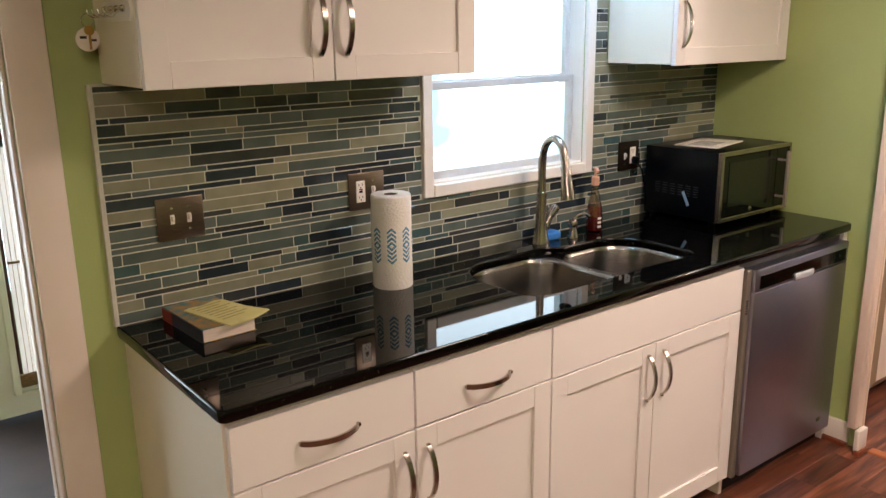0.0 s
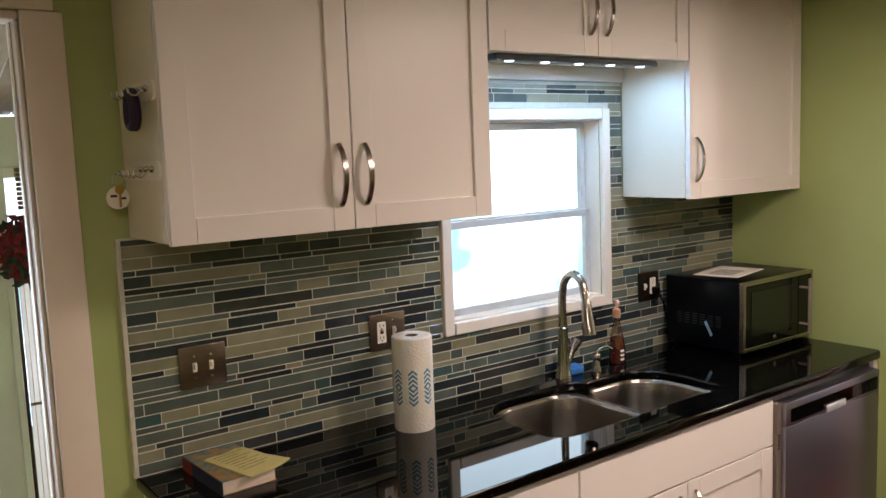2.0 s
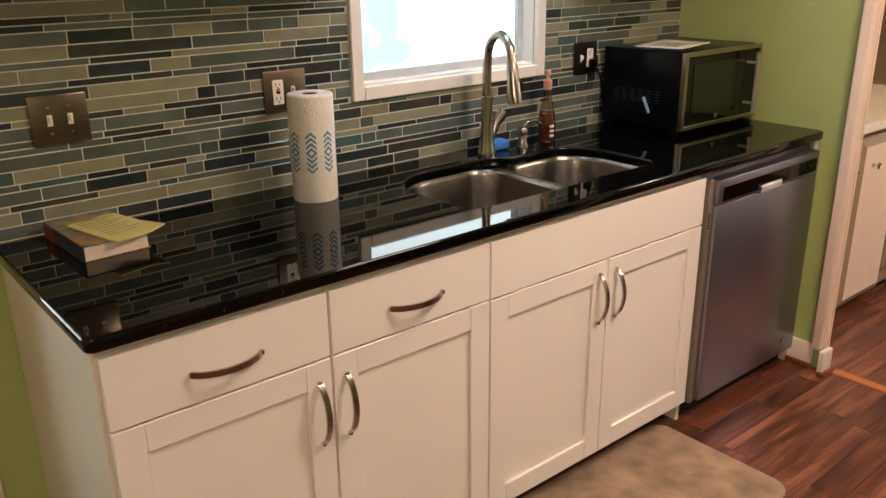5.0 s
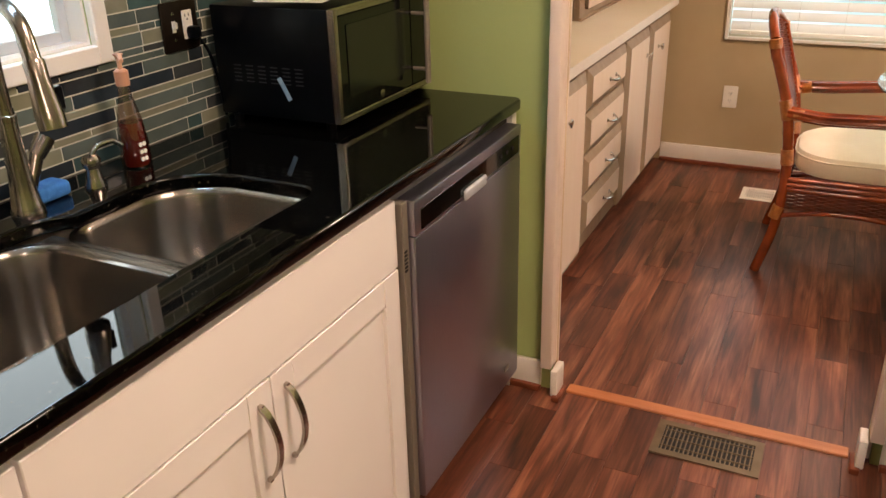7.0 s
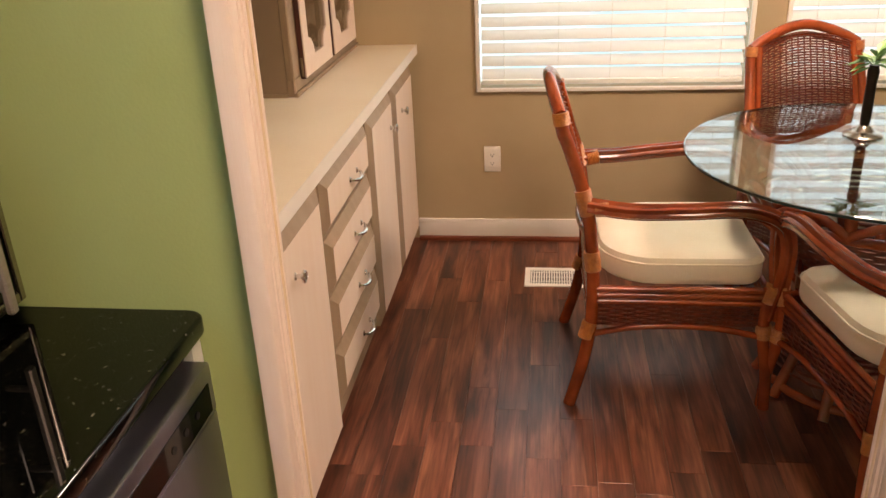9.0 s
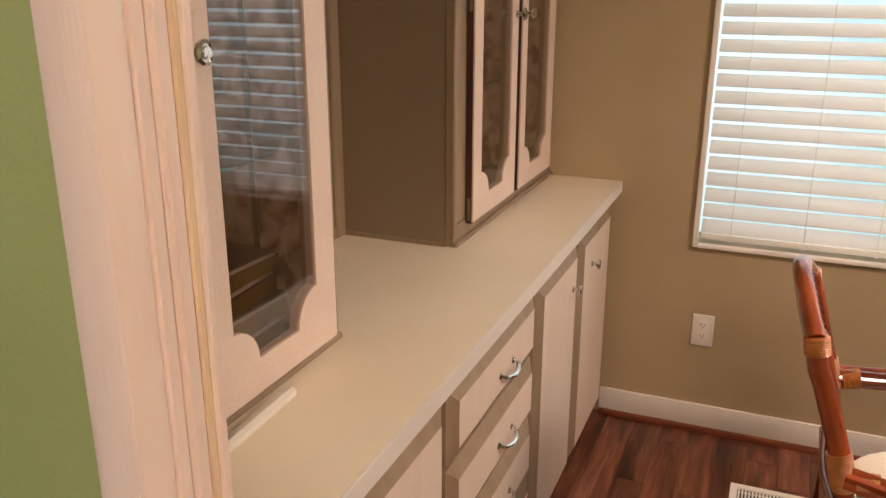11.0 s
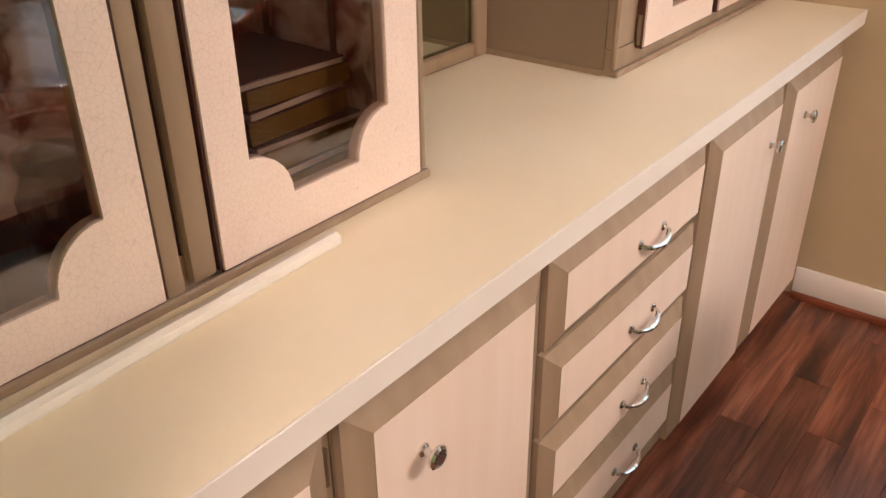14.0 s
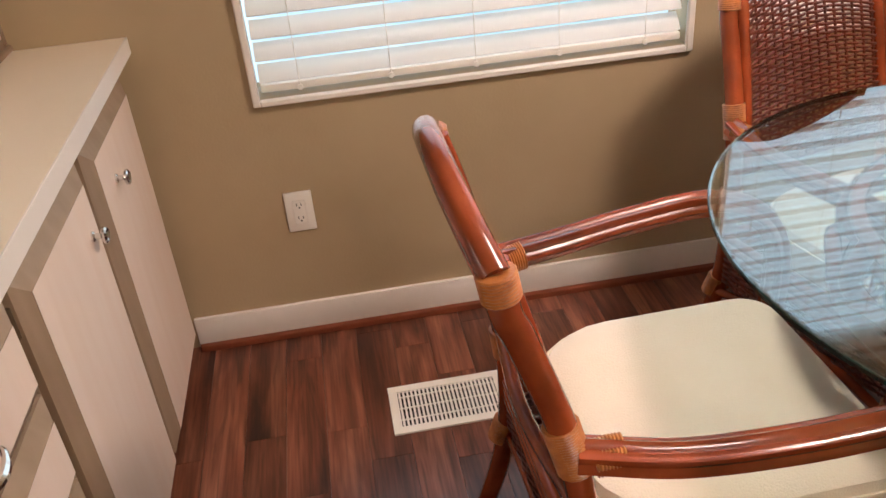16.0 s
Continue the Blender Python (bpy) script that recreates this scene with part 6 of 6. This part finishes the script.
# ---- round glass table ----
TX, TY, TR = 4.312, -0.060, 0.55
tb = thing("dining_table", (TX, TY, 0), "round glass-topped table on a rattan base", "table")
gt = part("glass_top", L([(TR - 0.004, 0.738), (TR, 0.740), (TR, 0.748), (TR - 0.004, 0.750)], (TX, TY, 0), 96), TABLE_GLASS, tb, "clear bevelled glass disc", smooth=False)
part("glass_edge", L([(TR - 0.002, 0.7395), (TR + 0.0008, 0.741), (TR + 0.0008, 0.747), (TR - 0.002, 0.7485)], (TX, TY, 0), 96, cap=False), GLASS_EDGE, gt)
for i in range(10):
    a = 2 * math.pi * i / 10 + 0.1
    ca, sa_ = math.cos(a), math.sin(a)
    part("cane", T(smooth_path([(TX + r * ca, TY + r * sa_, z) for r, z in ((.27, 0.0), (.25, .04), (.18, .22), (.15, .36), (.20, .48), (.31, .60), (.35, .66), (.33, .722))], 6), 0.017, 9), RATTAN, tb)
    b_ = a + math.pi / 10
    part("scallop", T(smooth_path([(TX + .355 * math.cos(a + q * math.pi / 5), TY + .355 * math.sin(a + q * math.pi / 5), .615 + .045 * math.sin(math.pi * q)) for q in [k / 6 for k in range(7)]], 3), 0.013, 8), RATTAN, tb)
for r, z in ((.25, .035), (.15, .36), (.345, .605), (.33, .722)):
    part("ring", T([(TX + r * math.cos(k * math.pi / 20), TY + r * math.sin(k * math.pi / 20), z) for k in range(40)], 0.014, 8, closed=True), RATTAN, tb)
bm = bmesh.new()
for j in range(18):
    z = .08 + j * .016
    r = .245 - .095 * (j / 17) ** 0.8 - 0.018
    tube(bm, [(TX + (r + (0.004 if (k + j) % 2 else -0.004)) * math.cos(k * math.pi / 20), TY + (r + (0.004 if (k + j) % 2 else -0.004)) * math.sin(k * math.pi / 20), z) for k in range(40)], 0.006, 4, closed=True)
for j in range(15):
    z = .385 + j * .015
    r = .150 + .185 * (j / 14) ** 0.9
    tube(bm, [(TX + (r + (0.004 if (k + j) % 2 else -0.004)) * math.cos(k * math.pi / 24), TY + (r + (0.004 if (k + j) % 2 else -0.004)) * math.sin(k * math.pi / 24), z) for k in range(48)], 0.0065, 4, closed=True)
tagged(part("woven_wall", bm, WEAVE, tb), kind="stuff")

# cabinet at the south end of the dining room, seen in the hutch glass
fc = thing("sideboard", (5.1, -4.55, 0), "dark brown wooden sideboard at the end wall", "sideboard")
part("body", B(4.86, 5.36, -4.96, -4.16, 0.0, 1.20, bevel=0.004), WOOD_DARK, fc)
part("top", B(4.84, 5.38, -4.98, -4.14, 1.2005, 1.23, bevel=0.006, seg=2), WOOD_DARK, fc)

# candle stand with leaves on the table
VX, VY = 4.47, -0.045
cs = thing("candle_stand", (VX, VY, 0.75), "dark metal stand with leaves on a round foot", "candle holder")
part("foot", L([(0.055, 0.0005), (0.056, 0.004), (0.048, 0.010), (0.03, 0.016), (0.02, 0.03), (0.014, 0.034)], (VX, VY, 0.75), 28), NICKEL, cs, "silvery stepped foot")
part("stem", L([(0.013, 0.0345), (0.015, 0.05), (0.014, 0.16), (0.017, 0.19), (0.013, 0.21)], (VX, VY, 0.75), 16), STEM, cs)
bm = bmesh.new()
rng = random.Random(3)
for i in range(22):
    a, e_ = rng.uniform(0, 6.28), rng.uniform(-.2, .9)
    d = Vector((math.cos(a) * math.cos(e_), math.sin(a) * math.cos(e_), math.sin(e_))) * rng.uniform(.05, .09)
    c = Vector((VX, VY, 0.965 + rng.uniform(-.01, .02)))
    s_ = d.cross(Vector((0, 0, 1))).normalized() * 0.012
    q = [bm.verts.new(p) for p in (c, c + d * .5 + s_, c + d + Vector((0, 0, -.012)), c + d * .5 - s_)]
    bm.faces.new(q)
part("leaves", bm, LEAF, cs, "pale green leaves", smooth=False)

# unseen lamp over the table, added to go with the dining room's fill
dl = thing("pendant_lamp", DINING_LAMP, "assumed frosted pendant over the table, out of view", "lamp")
part("shade", L([(0.21, -0.03), (0.20, 0.0), (0.12, 0.09), (0.03, 0.12)], DINING_LAMP, 32), glow("frosted_shade", (1, 0.88, 0.72, 1), 1.5), dl)
part("cord", T([(TX - 0.015, TY + 0.005, 2.14), (TX - 0.015, TY + 0.005, CEILING - 0.01)], 0.004, 6), STEM, dl)
part("canopy", L([(0.05, -0.02), (0.05, 0.0)], (TX - 0.015, TY + 0.005, CEILING - 0.001), 20), STEM, dl)

# ---- backsplash tiles ----
rng = random.Random(21)
splash = single("backsplash", B(0.408, WX - 0.002, NORTH - 0.0093, NORTH - 0.0005, 0.9185, 1.119), GROUT, "glass and stone strip mosaic backsplash", "backsplash", kind="structure", smooth=False)
WXL, WXR, WZB, WZT = wx0 - CW - 0.002, wx1 + CW + 0.002, wz0 - CW - 0.002, wz1 + CW + 0.002
for a in ((0.408, WXL, 1.1195, 1.545), (WXR, WX - 0.002, 1.1195, 1.545), (1.37, WXL, 1.545, 1.964), (WXR, 2.283, 1.545, 1.964), (WXL, WXR, WZT, 1.964)):
    part("grout", B(a[0], a[1], NORTH - 0.0093, NORTH - 0.0005, a[2], a[3]), GROUT, splash, smooth=False)
part("edge_strip", B(0.396, 0.4075, NORTH - 0.012, NORTH - 0.0005, 0.9185, 1.545, bevel=0.002), GROUT, splash)
MATS = [TILE_SAGE, TILE_GREY, TILE_TEAL, TILE_DARK, TILE_TAUPE]
WEIGHTS = [27, 28, 11, 22, 12]
CACHE = {}


def tile_mesh(w, h, k):
    key = (round(w, 3), round(h, 4), k)
    if key not in CACHE:
        bm = B(-w / 2, w / 2, -0.003, 0.003, -h / 2, h / 2, bevel=0.0009)
        CACHE[key] = finish("tile", bm, MATS[k])
    return CACHE[key]


pieces = []
z = 0.9215
hs = [0.0285, 0.0285, 0.0135, 0.0285, 0.0135, 0.0285, 0.0285, 0.0135, 0.0135, 0.0285, 0.0135]
i = 0
G = 0.0029
while z < 1.955:
    h = hs[i % len(hs)]
    i += 1
    if z + h > 1.964:
        h = 1.963 - z
        if h < 0.006:
            break
    x = 0.410 - rng.uniform(0, 0.08)
    while x < WX - 0.004:
        w = rng.choice([0.048, 0.098, 0.098, 0.148, 0.148, 0.198, 0.298])
        a, c = max(x, 0.410), min(x + w, WX - 0.004)
        x += w + G
        k = rng.choices(range(5), WEIGHTS)[0]
        if w > 0.19 and k == 2:
            k = 1
        spans = [(a, c)]
        if z + h > 1.543:
            spans = [(max(p, 1.372), min(q, 2.282)) for p, q in spans]
        if z + h > WZB and z < WZT:
            spans = [(p, min(q, WXL - .001)) for p, q in spans] + [(max(p, WXR + .001), q) for p, q in spans]
        for p, q in spans:
            if q - p > 0.007:
                pieces.append((p, q, z, h, k))
    z += h + G
near = sorted(range(len(pieces)), key=lambda j: abs(pieces[j][0] - 0.9) + abs(pieces[j][2] - 1.2) * 1.2)[:300]
nearset = set(near)
rest = [bmesh.new() for _ in MATS]
for j, (p, q, zz, h, k) in enumerate(pieces):
    dy = rng.uniform(-0.0006, 0.0006)
    if j in nearset:
        w = round(q - p, 3)
        ob = new("tile", tile_mesh(w, h, k))
        ob.parent = splash
        ob.location = ((p + q) / 2, NORTH - 0.0075 + dy, zz + h / 2)
    else:
        box(rest[k], p, q, NORTH - 0.0105 + dy, NORTH - 0.0045, zz, zz + h)
for k, bm in enumerate(rest):
    me = finish("tile_field", bm, MATS[k])
    ob = new("tile_field", me)
    ob.parent = splash
    tagged(ob, kind="stuff")

# ---- floor planks ----
rng = random.Random(8)
PW = 0.09725
plank_cache = {}
far = bmesh.new()
count = 0
j = -62
while 0.935 + j * PW < NORTH + 0.1:
    y0 = 0.935 + j * PW
    y1 = min(y0 + PW, NORTH + 0.1)
    x = -2.1 - rng.uniform(0, 0.9)
    while x < EAST + 0.02:
        ln = rng.choice([0.30, 0.39, 0.49, 0.62, 0.78, 0.97])
        a, c = max(x, -2.1), min(x + ln, EAST + 0.02)
        x += ln
        if c - a < 0.02:
            continue
        mid = ((a + c) / 2, (y0 + y1) / 2)
        if mid[1] > 2.0 or (mid[1] < -2.6 and c < WX2):
            continue
        if mid[1] > 0.0 and mid[0] > 1.2 and mid[1] < 1.5 and count < 295:
            key = (round(c - a, 3), round(y1 - y0, 3))
            if key not in plank_cache:
                w_, d_ = key
                plank_cache[key] = finish("plank", B(-w_ / 2 + .0002, w_ / 2 - .0002, -d_ / 2 + .0002, d_ / 2 - .0002, -0.0058, 0.0, bevel=0.0006), FLOOR)
            ob = new("plank", plank_cache[key])
            ob.parent = floor
            ob.location = (mid[0], mid[1], 0)
            count += 1
        else:
            box(far, a + .0003, c - .0003, y0 + .0003, y1 - .0003, -0.0058, 0.0)
    j += 1
me = finish("plank_field", far, FLOOR_REST)
ob = new("plank_field", me)
ob.parent = floor
tagged(ob, kind="stuff")
